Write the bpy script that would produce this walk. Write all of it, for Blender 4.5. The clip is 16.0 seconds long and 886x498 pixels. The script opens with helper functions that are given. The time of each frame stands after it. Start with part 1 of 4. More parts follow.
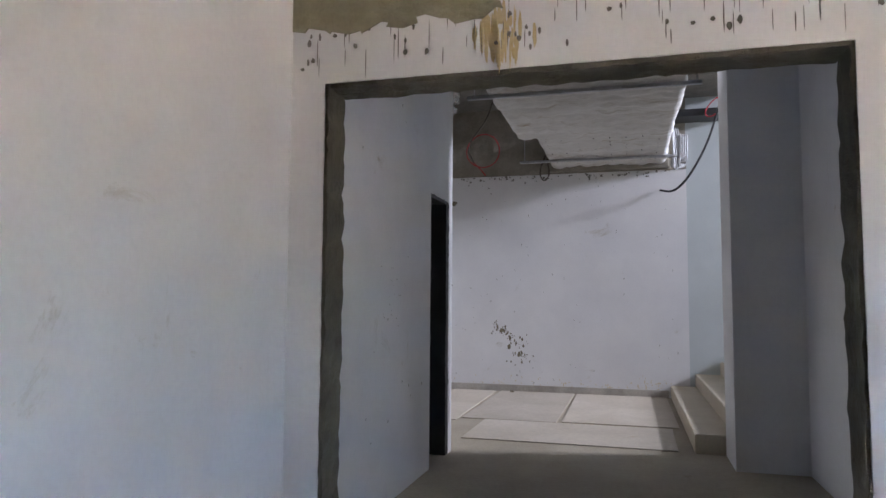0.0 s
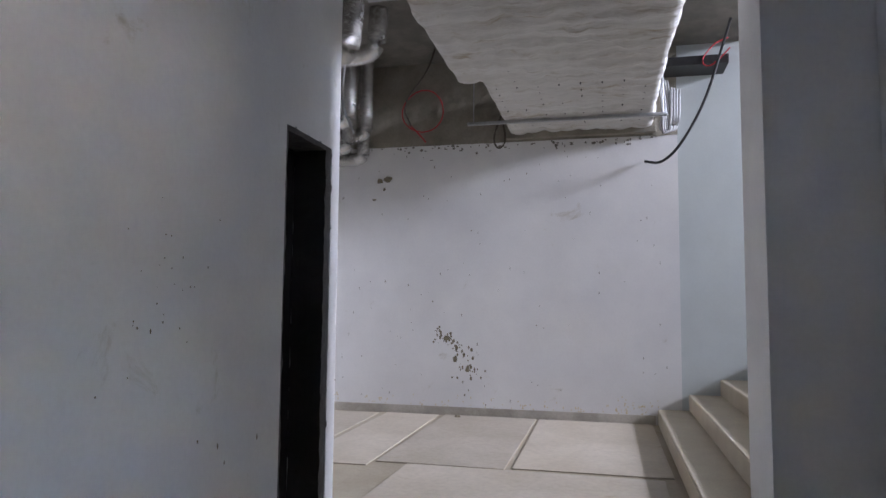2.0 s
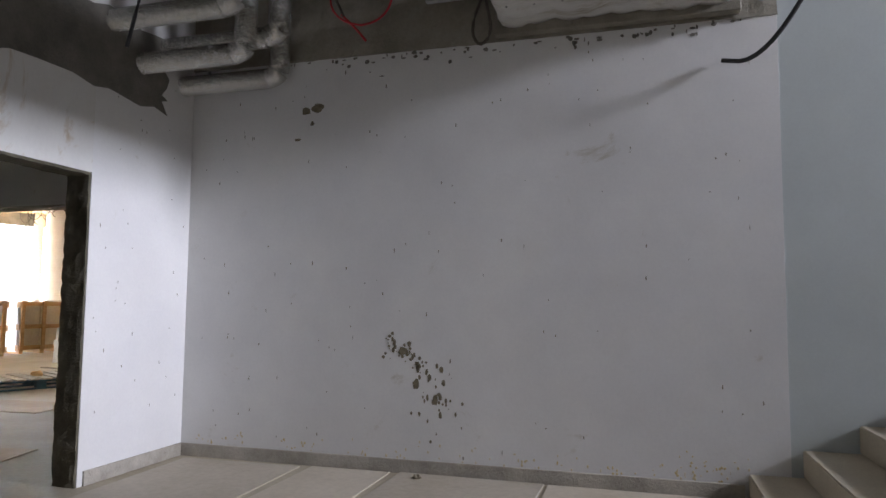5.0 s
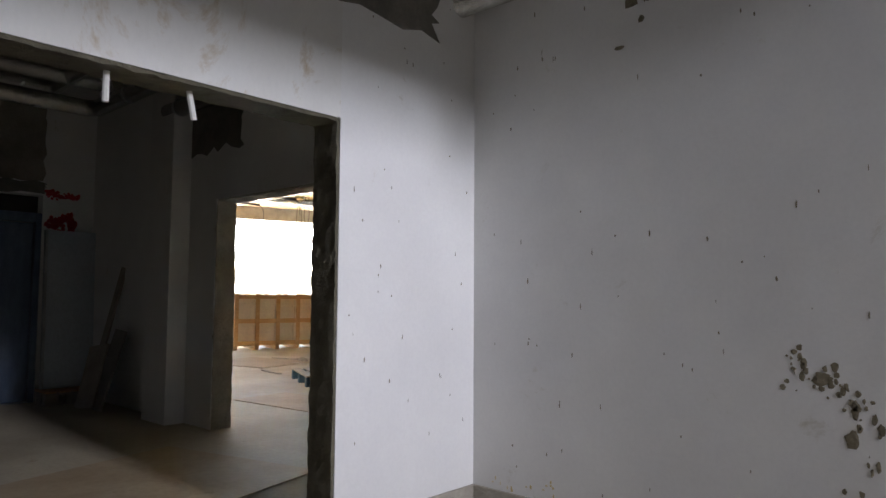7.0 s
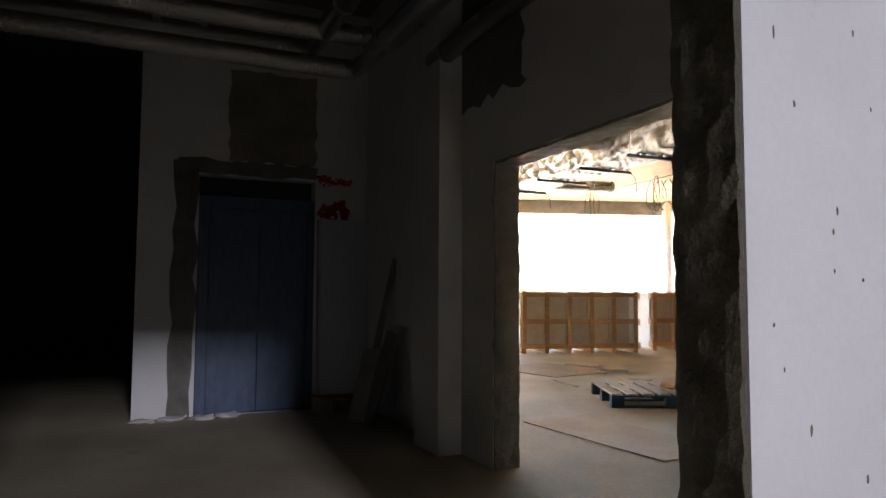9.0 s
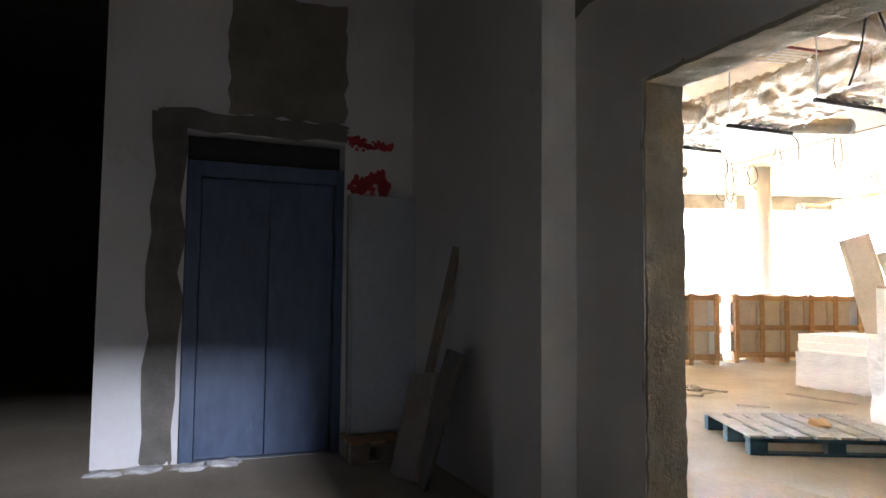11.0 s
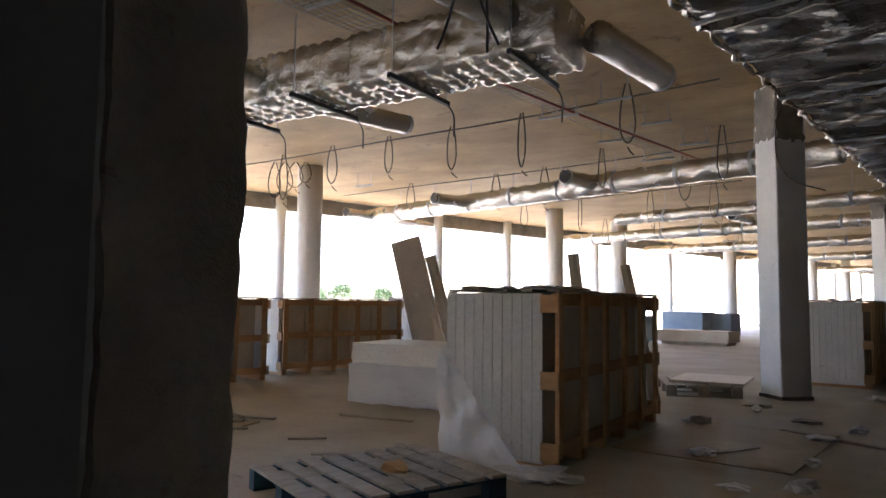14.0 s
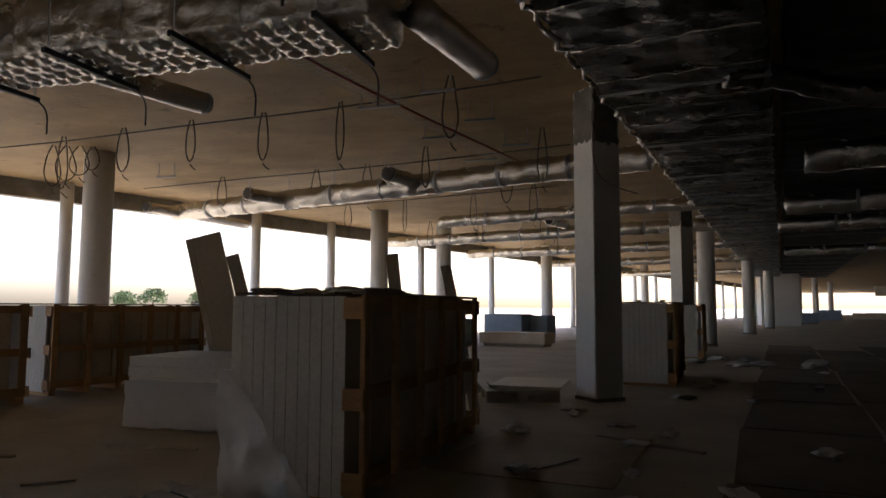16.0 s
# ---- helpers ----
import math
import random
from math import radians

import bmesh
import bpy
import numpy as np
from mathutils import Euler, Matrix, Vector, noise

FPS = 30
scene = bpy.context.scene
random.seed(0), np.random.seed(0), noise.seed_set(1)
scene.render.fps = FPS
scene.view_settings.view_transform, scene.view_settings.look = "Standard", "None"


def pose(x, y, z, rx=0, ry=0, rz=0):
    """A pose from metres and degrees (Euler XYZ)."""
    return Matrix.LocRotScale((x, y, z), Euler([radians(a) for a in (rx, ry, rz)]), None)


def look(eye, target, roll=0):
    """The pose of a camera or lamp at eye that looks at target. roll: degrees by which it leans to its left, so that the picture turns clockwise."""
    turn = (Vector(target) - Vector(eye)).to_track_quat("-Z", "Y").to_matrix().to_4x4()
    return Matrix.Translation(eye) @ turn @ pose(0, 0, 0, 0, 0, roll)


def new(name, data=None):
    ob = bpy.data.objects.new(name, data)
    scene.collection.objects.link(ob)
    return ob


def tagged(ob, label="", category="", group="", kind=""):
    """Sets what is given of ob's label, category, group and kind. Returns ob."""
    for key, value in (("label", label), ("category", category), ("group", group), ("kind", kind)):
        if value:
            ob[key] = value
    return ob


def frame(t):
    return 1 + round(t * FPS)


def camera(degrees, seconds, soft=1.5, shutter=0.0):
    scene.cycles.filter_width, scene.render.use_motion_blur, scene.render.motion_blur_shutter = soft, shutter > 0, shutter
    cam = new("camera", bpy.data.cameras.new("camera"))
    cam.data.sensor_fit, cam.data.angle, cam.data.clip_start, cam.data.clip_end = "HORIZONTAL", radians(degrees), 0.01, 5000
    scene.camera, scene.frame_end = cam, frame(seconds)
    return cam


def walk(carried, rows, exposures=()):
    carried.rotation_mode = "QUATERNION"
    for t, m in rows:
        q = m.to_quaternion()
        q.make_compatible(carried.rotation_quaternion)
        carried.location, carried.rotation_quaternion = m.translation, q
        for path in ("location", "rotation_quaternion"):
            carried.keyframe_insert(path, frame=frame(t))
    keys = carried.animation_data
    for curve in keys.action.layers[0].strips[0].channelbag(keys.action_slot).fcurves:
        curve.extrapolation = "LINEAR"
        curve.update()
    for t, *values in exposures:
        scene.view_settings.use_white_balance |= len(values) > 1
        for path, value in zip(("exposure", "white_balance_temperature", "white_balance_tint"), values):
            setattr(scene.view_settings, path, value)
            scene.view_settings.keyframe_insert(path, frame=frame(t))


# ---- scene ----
cam = camera(66.1, 16.0)
PATH = [
    (0, (-0.339, -1.481, 1.382), (-0.865, 0.443, 1.533), 0.4),
    (0.5, (-0.339, -0.894, 1.406), (-0.836, 1.037, 1.554), 0.7),
    (1, (-0.344, -0.318, 1.398), (-0.831, 1.616, 1.547), 0.6),
    (1.5, (-0.365, 0.218, 1.385), (-0.846, 2.154, 1.539), 0.7),
    (2, (-0.333, 0.793, 1.361), (-0.798, 2.732, 1.519), 0.5),
    (2.5, (-0.349, 1.348, 1.325), (-0.793, 3.291, 1.488), 0.5),
    (3, (-0.285, 1.914, 1.3), (-0.728, 3.857, 1.471), 0.6),
    (3.5, (-0.287, 2.422, 1.32), (-0.761, 4.358, 1.479), 0.5),
    (3.7, (-0.275, 2.633, 1.334), (-0.767, 4.565, 1.497), 0.5),
    (5.8, (-0.725, 4.67, 1.279), (-1.436, 6.533, 1.426), 0.3),
    (6, (-0.818, 4.85, 1.278), (-1.665, 6.657, 1.416), 0.4),
    (6.5, (-1.097, 5.23, 1.274), (-2.229, 6.873, 1.405), 0.5),
    (7, (-1.453, 5.603, 1.29), (-2.79, 7.084, 1.426), 0.4),
    (7.5, (-1.851, 5.907, 1.301), (-3.329, 7.248, 1.434), 0.4),
    (8, (-2.248, 6.234, 1.266), (-3.876, 7.387, 1.397), 0.2),
    (8.5, (-2.685, 6.489, 1.256), (-4.48, 7.362, 1.38), 0.5),
    (9, (-3.157, 6.654, 1.249), (-4.977, 7.474, 1.378), 0.3),
    (9.5, (-3.673, 6.768, 1.268), (-5.542, 7.468, 1.402), -0.1),
    (9.7, (-3.873, 6.808, 1.273), (-5.762, 7.453, 1.399), 0.3),
    (11.8, (-5.706, 7.418, 1.257), (-7.504, 8.284, 1.388), 0.7),
    (12, (-5.832, 7.516, 1.279), (-7.61, 8.422, 1.41), 0.7),
    (12.5, (-6.155, 7.747, 1.274), (-7.774, 8.913, 1.407), 1.0),
    (13, (-6.386, 8.027, 1.253), (-7.801, 9.434, 1.396), 0.7),
    (13.5, (-6.534, 8.3, 1.272), (-7.842, 9.807, 1.417), 0.6),
    (14, (-6.725, 8.537, 1.277), (-7.755, 10.245, 1.431), 0.7),
    (14.5, (-6.791, 8.779, 1.269), (-7.619, 10.593, 1.425), 0.4),
    (15, (-6.835, 9.034, 1.284), (-7.598, 10.875, 1.446), 0.4),
    (15.2, (-6.886, 9.113, 1.288), (-7.617, 10.968, 1.452), 0.7),
    (15.5, (-6.946, 9.218, 1.29), (-7.586, 11.105, 1.464), 0.4),
    (16, (-6.892, 9.358, 1.282), (-7.467, 11.266, 1.451), 0.2),
]
EXPOSURES = [(0, 6.3, 6250, 19), (1, 6.3, 6250, 19), (2, 6.4, 6250, 19), (3, 6.4, 6250, 19), (3.7, 6.05, 6250, 19), (5.8, 5.6, 6700, 15), (6.5, 5.45, 6700, 15), (7, 5.35, 6700, 15), (8, 5.05, 6700, 19), (9, 5.0, 6750, 19), (9.7, 5.25, 6750, 19), (11.8, 6.9, 5900, 17),
             (12.5, 6.4, 5850, 17), (13, 5.7, 5850, 19), (13.5, 4.8, 5850, 19), (14, 3.8, 5850, 19), (14.5, 2.95, 5850, 19), (15.2, 2.2, 6000, 19), (16, 1.9, 6450, 19)]
walk(cam, [(t, look(eye, target, roll)) for t, eye, target, roll in PATH], EXPOSURES)

# ---- world, sun, large lights ----
world = bpy.data.worlds.new("sky")
scene.world = world
world.use_nodes = True
wn = world.node_tree
sky = wn.nodes.new("ShaderNodeTexSky")
sky.sky_type, sky.sun_disc = "NISHITA", False
sky.sun_elevation, sky.sun_rotation = radians(52), radians(20)
sky.air_density, sky.dust_density = 1.0, 3.0
wn.links.new(sky.outputs[0], wn.nodes["Background"].inputs[0])
wn.nodes["Background"].inputs[1].default_value = 0.15
sun = new("sun", bpy.data.lights.new("sun", "SUN"))
sun.data.energy, sun.data.angle, sun.data.color = 4.0, radians(0.5), (1, 0.95, 0.86)
sun.matrix_world = look((0, 0, 30), (-math.sin(radians(20)) * 20, -math.cos(radians(20)) * 20, 30 - 20 * math.tan(radians(52))))


def window_light(name, eye, target, sx, sy, power, color, spread=180):
    lamp = new(name, bpy.data.lights.new(name, "AREA"))
    lamp.data.shape, lamp.data.size, lamp.data.size_y = "RECTANGLE", sx, sy
    lamp.data.energy, lamp.data.color, lamp.data.spread = power, color, radians(spread)
    lamp.matrix_world = look(eye, target)
    return lamp


# daylight in the opening high over the stairs; the first room takes its light from the sky through an added, unseen
# window
window_light("daylight_stairs", (10.95, 7.6, 6.1), (-4.2, 7.5, 1.7), 1.5, 1.3, 5.2, (0.82, 0.88, 1.0), 65)

# ---- materials ----
def mat(name, rough=0.6, metal=0.0):
    m = bpy.data.materials.new(name)
    m.use_nodes = True
    b = m.node_tree.nodes["Principled BSDF"]
    b.inputs["Roughness"].default_value, b.inputs["Metallic"].default_value = rough, metal
    return m, m.node_tree, b


def nd(nt, kind, **inputs):
    n = nt.nodes.new("ShaderNode" + kind)
    for k, v in inputs.items():
        n.inputs[k.replace("_", " ")].default_value = v
    return n


def surface(name, a, b, dark=None, rough=0.7, metal=0.0, scale=1.5, grain=60.0, bump=0.15, spots=0.0, stretch=(1, 1, 1), spread=0.0, amount=0.62, speckle=0.35):
    """Two tones in large clouds, fine grain, an optional third tone for stains, and relief."""
    m, nt, bs = mat(name, rough, metal)
    co = nd(nt, "TexCoord")
    mp = nd(nt, "Mapping", Scale=stretch)
    nt.links.new(co.outputs["Object"], mp.inputs[0])
    big = nd(nt, "TexNoise", Scale=scale, Detail=6.0, Roughness=0.6)
    fine = nd(nt, "TexNoise", Scale=grain, Detail=4.0, Roughness=0.7)
    for n in (big, fine):
        nt.links.new(mp.outputs[0], n.inputs["Vector"])
    ramp = nd(nt, "ValToRGB")
    ramp.color_ramp.elements[0].position, ramp.color_ramp.elements[1].position = 0.35, 0.68
    ramp.color_ramp.elements[0].color, ramp.color_ramp.elements[1].color = (*a, 1), (*b, 1)
    nt.links.new(big.outputs["Fac"], ramp.inputs[0])
    mix = nd(nt, "MixRGB", Fac=speckle)
    mix.blend_type = "MULTIPLY"
    g = nd(nt, "ValToRGB")
    g.color_ramp.elements[0].position, g.color_ramp.elements[1].position = 0.3, 0.6
    g.color_ramp.elements[0].color, g.color_ramp.elements[1].color = (0.6, 0.6, 0.6, 1), (1, 1, 1, 1)
    nt.links.new(fine.outputs["Fac"], g.inputs[0])
    nt.links.new(ramp.outputs[0], mix.inputs[1])
    nt.links.new(g.outputs[0], mix.inputs[2])
    out = mix.outputs[0]
    if dark:
        st = nd(nt, "TexNoise", Scale=scale * 2.3, Detail=8.0, Roughness=0.72, Distortion=0.6)
        nt.links.new(mp.outputs[0], st.inputs["Vector"])
        sr = nd(nt, "ValToRGB")
        sr.color_ramp.elements[0].position, sr.color_ramp.elements[1].position = amount, amount + 0.12
        nt.links.new(st.outputs["Fac"], sr.inputs[0])
        mx = nd(nt, "MixRGB")
        mx.inputs[2].default_value = (*dark, 1)
        nt.links.new(sr.outputs[0], mx.inputs[0])
        nt.links.new(out, mx.inputs[1])
        out = mx.outputs[0]
    if spots:
        vo = nd(nt, "TexVoronoi", Scale=7.0)
        sp = nd(nt, "Mapping", Scale=(1, 1, 0.6))
        nt.links.new(co.outputs["Object"], sp.inputs[0])
        nt.links.new(sp.outputs[0], vo.inputs["Vector"])
        vr = nd(nt, "ValToRGB")
        vr.color_ramp.elements[0].position, vr.color_ramp.elements[1].position = spots, spots + 0.03
        vr.color_ramp.elements[0].color, vr.color_ramp.elements[1].color = (1, 1, 1, 1), (0, 0, 0, 1)
        nt.links.new(vo.outputs["Distance"], vr.inputs[0])
        mx = nd(nt, "MixRGB")
        mx.inputs[2].default_value = (0.12, 0.1, 0.07, 1)
        nt.links.new(vr.outputs[0], mx.inputs[0])
        nt.links.new(out, mx.inputs[1])
        out = mx.outputs[0]
    if spread:
        info = nd(nt, "ObjectInfo")
        hs = nd(nt, "HueSaturation")
        mr = nd(nt, "MapRange")
        mr.inputs[3].default_value, mr.inputs[4].default_value = 1 - spread, 1 + spread
        nt.links.new(info.outputs["Random"], mr.inputs[0])
        nt.links.new(mr.outputs[0], hs.inputs["Value"])
        nt.links.new(out, hs.inputs["Color"])
        out = hs.outputs[0]
    nt.links.new(out, bs.inputs["Base Color"])
    rr = nd(nt, "MapRange")
    rr.inputs[3].default_value, rr.inputs[4].default_value = max(0.05, rough - 0.12), min(1, rough + 0.12)
    nt.links.new(big.outputs["Fac"], rr.inputs[0])
    nt.links.new(rr.outputs[0], bs.inputs["Roughness"])
    bp = nd(nt, "Bump", Strength=bump, Distance=0.02)
    add = nd(nt, "Math")
    nt.links.new(big.outputs["Fac"], add.inputs[0])
    nt.links.new(fine.outputs["Fac"], add.inputs[1])
    nt.links.new(add.outputs[0], bp.inputs["Height"])
    nt.links.new(bp.outputs[0], bs.inputs["Normal"])
    return m


PLASTER = surface("white_plaster", (0.70, 0.69, 0.68), (0.80, 0.79, 0.77), dark=(0.5, 0.46, 0.38), scale=0.9, grain=40, bump=0.05, spots=0.0, amount=0.63, speckle=0.1)
PLASTER_DIRTY = surface("stained_plaster", (0.68, 0.66, 0.63), (0.79, 0.78, 0.75), dark=(0.42, 0.29, 0.14), scale=0.8, grain=40, bump=0.05, stretch=(1, 1, 0.6), amount=0.54, speckle=0.1)
PLASTER_BLUE = surface("grey_stair_plaster", (0.50, 0.54, 0.53), (0.58, 0.62, 0.61), scale=0.8, grain=50, bump=0.04, speckle=0.1)
CONCRETE = surface("raw_concrete", (0.20, 0.18, 0.14), (0.34, 0.31, 0.25), dark=(0.10, 0.09, 0.07), scale=2.2, grain=35, bump=0.5)
MORTAR = surface("wet_mortar", (0.14, 0.13, 0.11), (0.24, 0.22, 0.19), dark=(0.08, 0.07, 0.06), scale=4, grain=50, bump=0.6)
OLIVE = surface("olive_mortar", (0.24, 0.22, 0.14), (0.36, 0.33, 0.23), dark=(0.14, 0.12, 0.08), scale=3.5, grain=40, bump=0.4)
JAMB = surface("chipped_pale_concrete", (0.34, 0.31, 0.26), (0.52, 0.48, 0.41), dark=(0.16, 0.13, 0.1), scale=3.5, grain=40, bump=0.6)
JAMB_DARK = surface("coarse_olive_mortar", (0.085, 0.075, 0.05), (0.16, 0.14, 0.095), dark=(0.05, 0.042, 0.03), scale=6, grain=45, bump=0.9)
# near-black tone puts the shade of unlit spaces into the wall colour
WALL_SHADE = surface("shaded_blockwork", (0.035, 0.03, 0.028), (0.06, 0.052, 0.048), dark=(0.1, 0.09, 0.08), scale=3, grain=40, bump=0.4)
SLAB = surface("board_marked_slab", (0.28, 0.19, 0.085), (0.45, 0.32, 0.16), dark=(0.15, 0.09, 0.04), scale=0.9, grain=18, bump=0.35, stretch=(0.8, 1.3, 1), amount=0.58)
FLOOR = surface("dusty_screed", (0.32, 0.27, 0.19), (0.46, 0.40, 0.30), dark=(0.22, 0.165, 0.10), scale=0.8, grain=26, bump=0.25, rough=0.75)
BOARD = surface("floor_board_sheet", (0.42, 0.36, 0.27), (0.54, 0.48, 0.39), dark=(0.34, 0.26, 0.15), scale=1.1, grain=20, bump=0.08, spread=0.12, rough=0.6)
CARD = surface("brown_packing_board", (0.27, 0.20, 0.12), (0.38, 0.30, 0.20), dark=(0.18, 0.12, 0.06), scale=1.3, grain=22, bump=0.1, spread=0.15, rough=0.7)
STEP = surface("stone_step", (0.50, 0.42, 0.30), (0.62, 0.55, 0.42), dark=(0.38, 0.29, 0.17), scale=1.7, grain=50, bump=0.1, rough=0.55)
WOOD = surface("pine_batten", (0.42, 0.23, 0.09), (0.56, 0.34, 0.16), dark=(0.28, 0.14, 0.05), scale=2.5, grain=30, bump=0.2, stretch=(1, 1, 6), spread=0.18)
WOOD_GREY = surface("weathered_wood", (0.26, 0.22, 0.17), (0.40, 0.35, 0.28), dark=(0.15, 0.12, 0.09), scale=3, grain=35, bump=0.3, stretch=(1, 5, 1), spread=0.15)
PANEL = surface("pale_panel", (0.55, 0.46, 0.35), (0.66, 0.57, 0.45), scale=2, grain=20, bump=0.05, spread=0.08)
WHITEBOARD = surface("white_sheet_stack", (0.68, 0.66, 0.62), (0.76, 0.74, 0.70), dark=(0.5, 0.44, 0.36), scale=2, grain=30, bump=0.05)
FOIL = surface("aluminium_foil", (0.62, 0.61, 0.58), (0.74, 0.73, 0.70), dark=(0.4, 0.38, 0.34), rough=0.24, metal=0.95, scale=3, grain=24, bump=0.75)
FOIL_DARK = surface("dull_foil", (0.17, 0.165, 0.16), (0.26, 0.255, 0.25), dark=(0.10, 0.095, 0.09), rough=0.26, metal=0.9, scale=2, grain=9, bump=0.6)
FABRIC = surface("white_insulation_cloth", (0.58, 0.56, 0.52), (0.72, 0.71, 0.68), dark=(0.36, 0.30, 0.21), scale=1.6, grain=16, bump=0.6, rough=0.6, stretch=(0.4, 1.6, 1), amount=0.54)
STEEL = surface("galvanised_steel", (0.38, 0.39, 0.40), (0.52, 0.53, 0.54), rough=0.4, metal=0.9, scale=6, grain=50, bump=0.1)
BLACK = surface("black_rubber", (0.015, 0.015, 0.016), (0.03, 0.03, 0.03), rough=0.55, scale=8, grain=40, bump=0.05)
GREY_CABLE = surface("grey_cable", (0.33, 0.33, 0.33), (0.42, 0.42, 0.41), rough=0.5, scale=8, grain=40, bump=0.05)
BROWN_CABLE = surface("dusty_cable", (0.08, 0.065, 0.05), (0.13, 0.11, 0.085), rough=0.7, scale=8, grain=40, bump=0.05)
RED = surface("red_paint", (0.45, 0.02, 0.03), (0.6, 0.04, 0.05), scale=5, grain=40, bump=0.05)
REDPIPE = surface("red_lacquer", (0.22, 0.03, 0.02), (0.32, 0.05, 0.035), scale=5, grain=40, bump=0.05, rough=0.45)
LIFTBLUE = surface("blue_film", (0.055, 0.085, 0.15), (0.08, 0.12, 0.20), dark=(0.12, 0.17, 0.25), scale=3, grain=20, bump=0.1, rough=0.4, stretch=(1, 4, 1.4))
COLUMN = surface("painted_column", (0.70, 0.70, 0.69), (0.79, 0.79, 0.78), dark=(0.45, 0.42, 0.36), scale=1.2, grain=40, bump=0.1)
PALLETBLUE = surface("blue_pallet_paint", (0.012, 0.045, 0.065), (0.022, 0.07, 0.1), dark=(0.16, 0.13, 0.10), scale=6, grain=40, bump=0.2, spread=0.15)
MUD = surface("dried_mud", (0.13, 0.11, 0.07), (0.26, 0.22, 0.15), scale=20, grain=90, bump=0.4, rough=0.9)
RUST = surface("rust_stain", (0.58, 0.44, 0.20), (0.68, 0.58, 0.36), dark=(0.44, 0.28, 0.09), scale=6, grain=60, bump=0.1)
GROUND = surface("pale_ground", (0.42, 0.38, 0.30), (0.55, 0.50, 0.42), scale=0.05, grain=1, bump=0.1)
FOLIAGE = surface("far_foliage", (0.05, 0.09, 0.03), (0.10, 0.14, 0.05), scale=0.6, grain=6, bump=0.3)
PAPER = surface("crumpled_paper", (0.55, 0.54, 0.52), (0.7, 0.69, 0.67), scale=9, grain=40, bump=0.4)
BLUEBOX = surface("blue_pack", (0.22, 0.30, 0.40), (0.28, 0.36, 0.46), scale=3, grain=30, bump=0.05)
FILM, nt_, b_ = mat("clear_film", 0.25)
b_.inputs["Base Color"].default_value = (0.85, 0.86, 0.88, 1)
b_.inputs["Alpha"].default_value = 0.6
nz = nd(nt_, "TexNoise", Scale=14.0, Detail=6.0)
bp_ = nd(nt_, "Bump", Strength=0.8, Distance=0.02)
nt_.links.new(nz.outputs["Fac"], bp_.inputs["Height"])
nt_.links.new(bp_.outputs[0], b_.inputs["Normal"])


# ---- building helpers ----
def box(bm, x0, x1, y0, y1, z0, z1, m=None):
    vs = [bm.verts.new((x, y, z)) for z in (z0, z1) for x, y in ((x0, y0), (x1, y0), (x1, y1), (x0, y1))]
    if m:
        for v in vs:
            v.co = m @ v.co
    for f in ((3, 2, 1, 0), (4, 5, 6, 7), (0, 1, 5, 4), (1, 2, 6, 5), (2, 3, 7, 6), (3, 0, 4, 7)):
        bm.faces.new([vs[i] for i in f])
    return bm


def boxes(*rows):
    bm = bmesh.new()
    for r in rows:
        box(bm, *r)
    return bm


def soft(bm, width=0.004, segments=1):
    bmesh.ops.bevel(bm, geom=bm.edges[:], offset=width, segments=segments, affect="EDGES", clamp_overlap=True)
    return bm


def mesh_of(bm, name, material, smooth=False):
    me = bpy.data.meshes.new(name)
    bm.to_mesh(me)
    bm.free()
    me.materials.append(material)
    if smooth:
        me.polygons.foreach_set("use_smooth", [True] * len(me.polygons))
    return me


def part(name, bm, material, parent=None, label="", smooth=False):
    ob = new(name, mesh_of(bm, name, material, smooth))
    if parent:
        ob.parent = parent
    if label:
        ob["label"] = label
    return ob


def structure(name, bm, material, label, smooth=False):
    return tagged(part(name, bm, material, smooth=smooth), label, "wall" if "wall" in name else name.split("_")[0], kind="structure")


def thing(name, label, category, m=None, group="", kind=""):
    ob = tagged(new(name), label, category, group, kind)
    if m:
        ob.matrix_world = m
    return ob


def rough_box(x0, x1, y0, y1, z0, z1, step=0.06, amp=0.012, seed=0.0, freq=9.0):
    """A box of broken concrete: its faces are cut fine and pushed about."""
    bm = bmesh.new()
    n = [max(1, min(60, round((b - a) / step))) for a, b in ((x0, x1), (y0, y1), (z0, z1))]
    lo, size = Vector((x0, y0, z0)), Vector((x1 - x0, y1 - y0, z1 - z0))
    grid = {}

    def vert(i, j, k):
        if (i, j, k) not in grid:
            p = lo + Vector((size.x * i / n[0], size.y * j / n[1], size.z * k / n[2]))
            d = noise.noise_vector(p * freq + Vector((seed, 0, 0))) * amp + noise.noise_vector(p * freq * 3) * amp * 0.4
            grid[i, j, k] = bm.verts.new(p + d)
        return grid[i, j, k]

    for ax in range(3):
        u, v = [a for a in range(3) if a != ax]
        for side in (0, n[ax]):
            for i in range(n[u]):
                for j in range(n[v]):
                    q = []
                    for a, b in ((0, 0), (1, 0), (1, 1), (0, 1)):
                        key = [0, 0, 0]
                        key[ax], key[u], key[v] = side, i + a, j + b
                        q.append(vert(*key))
                    bm.faces.new(q)
    bmesh.ops.recalc_face_normals(bm, faces=bm.faces[:])
    return bm


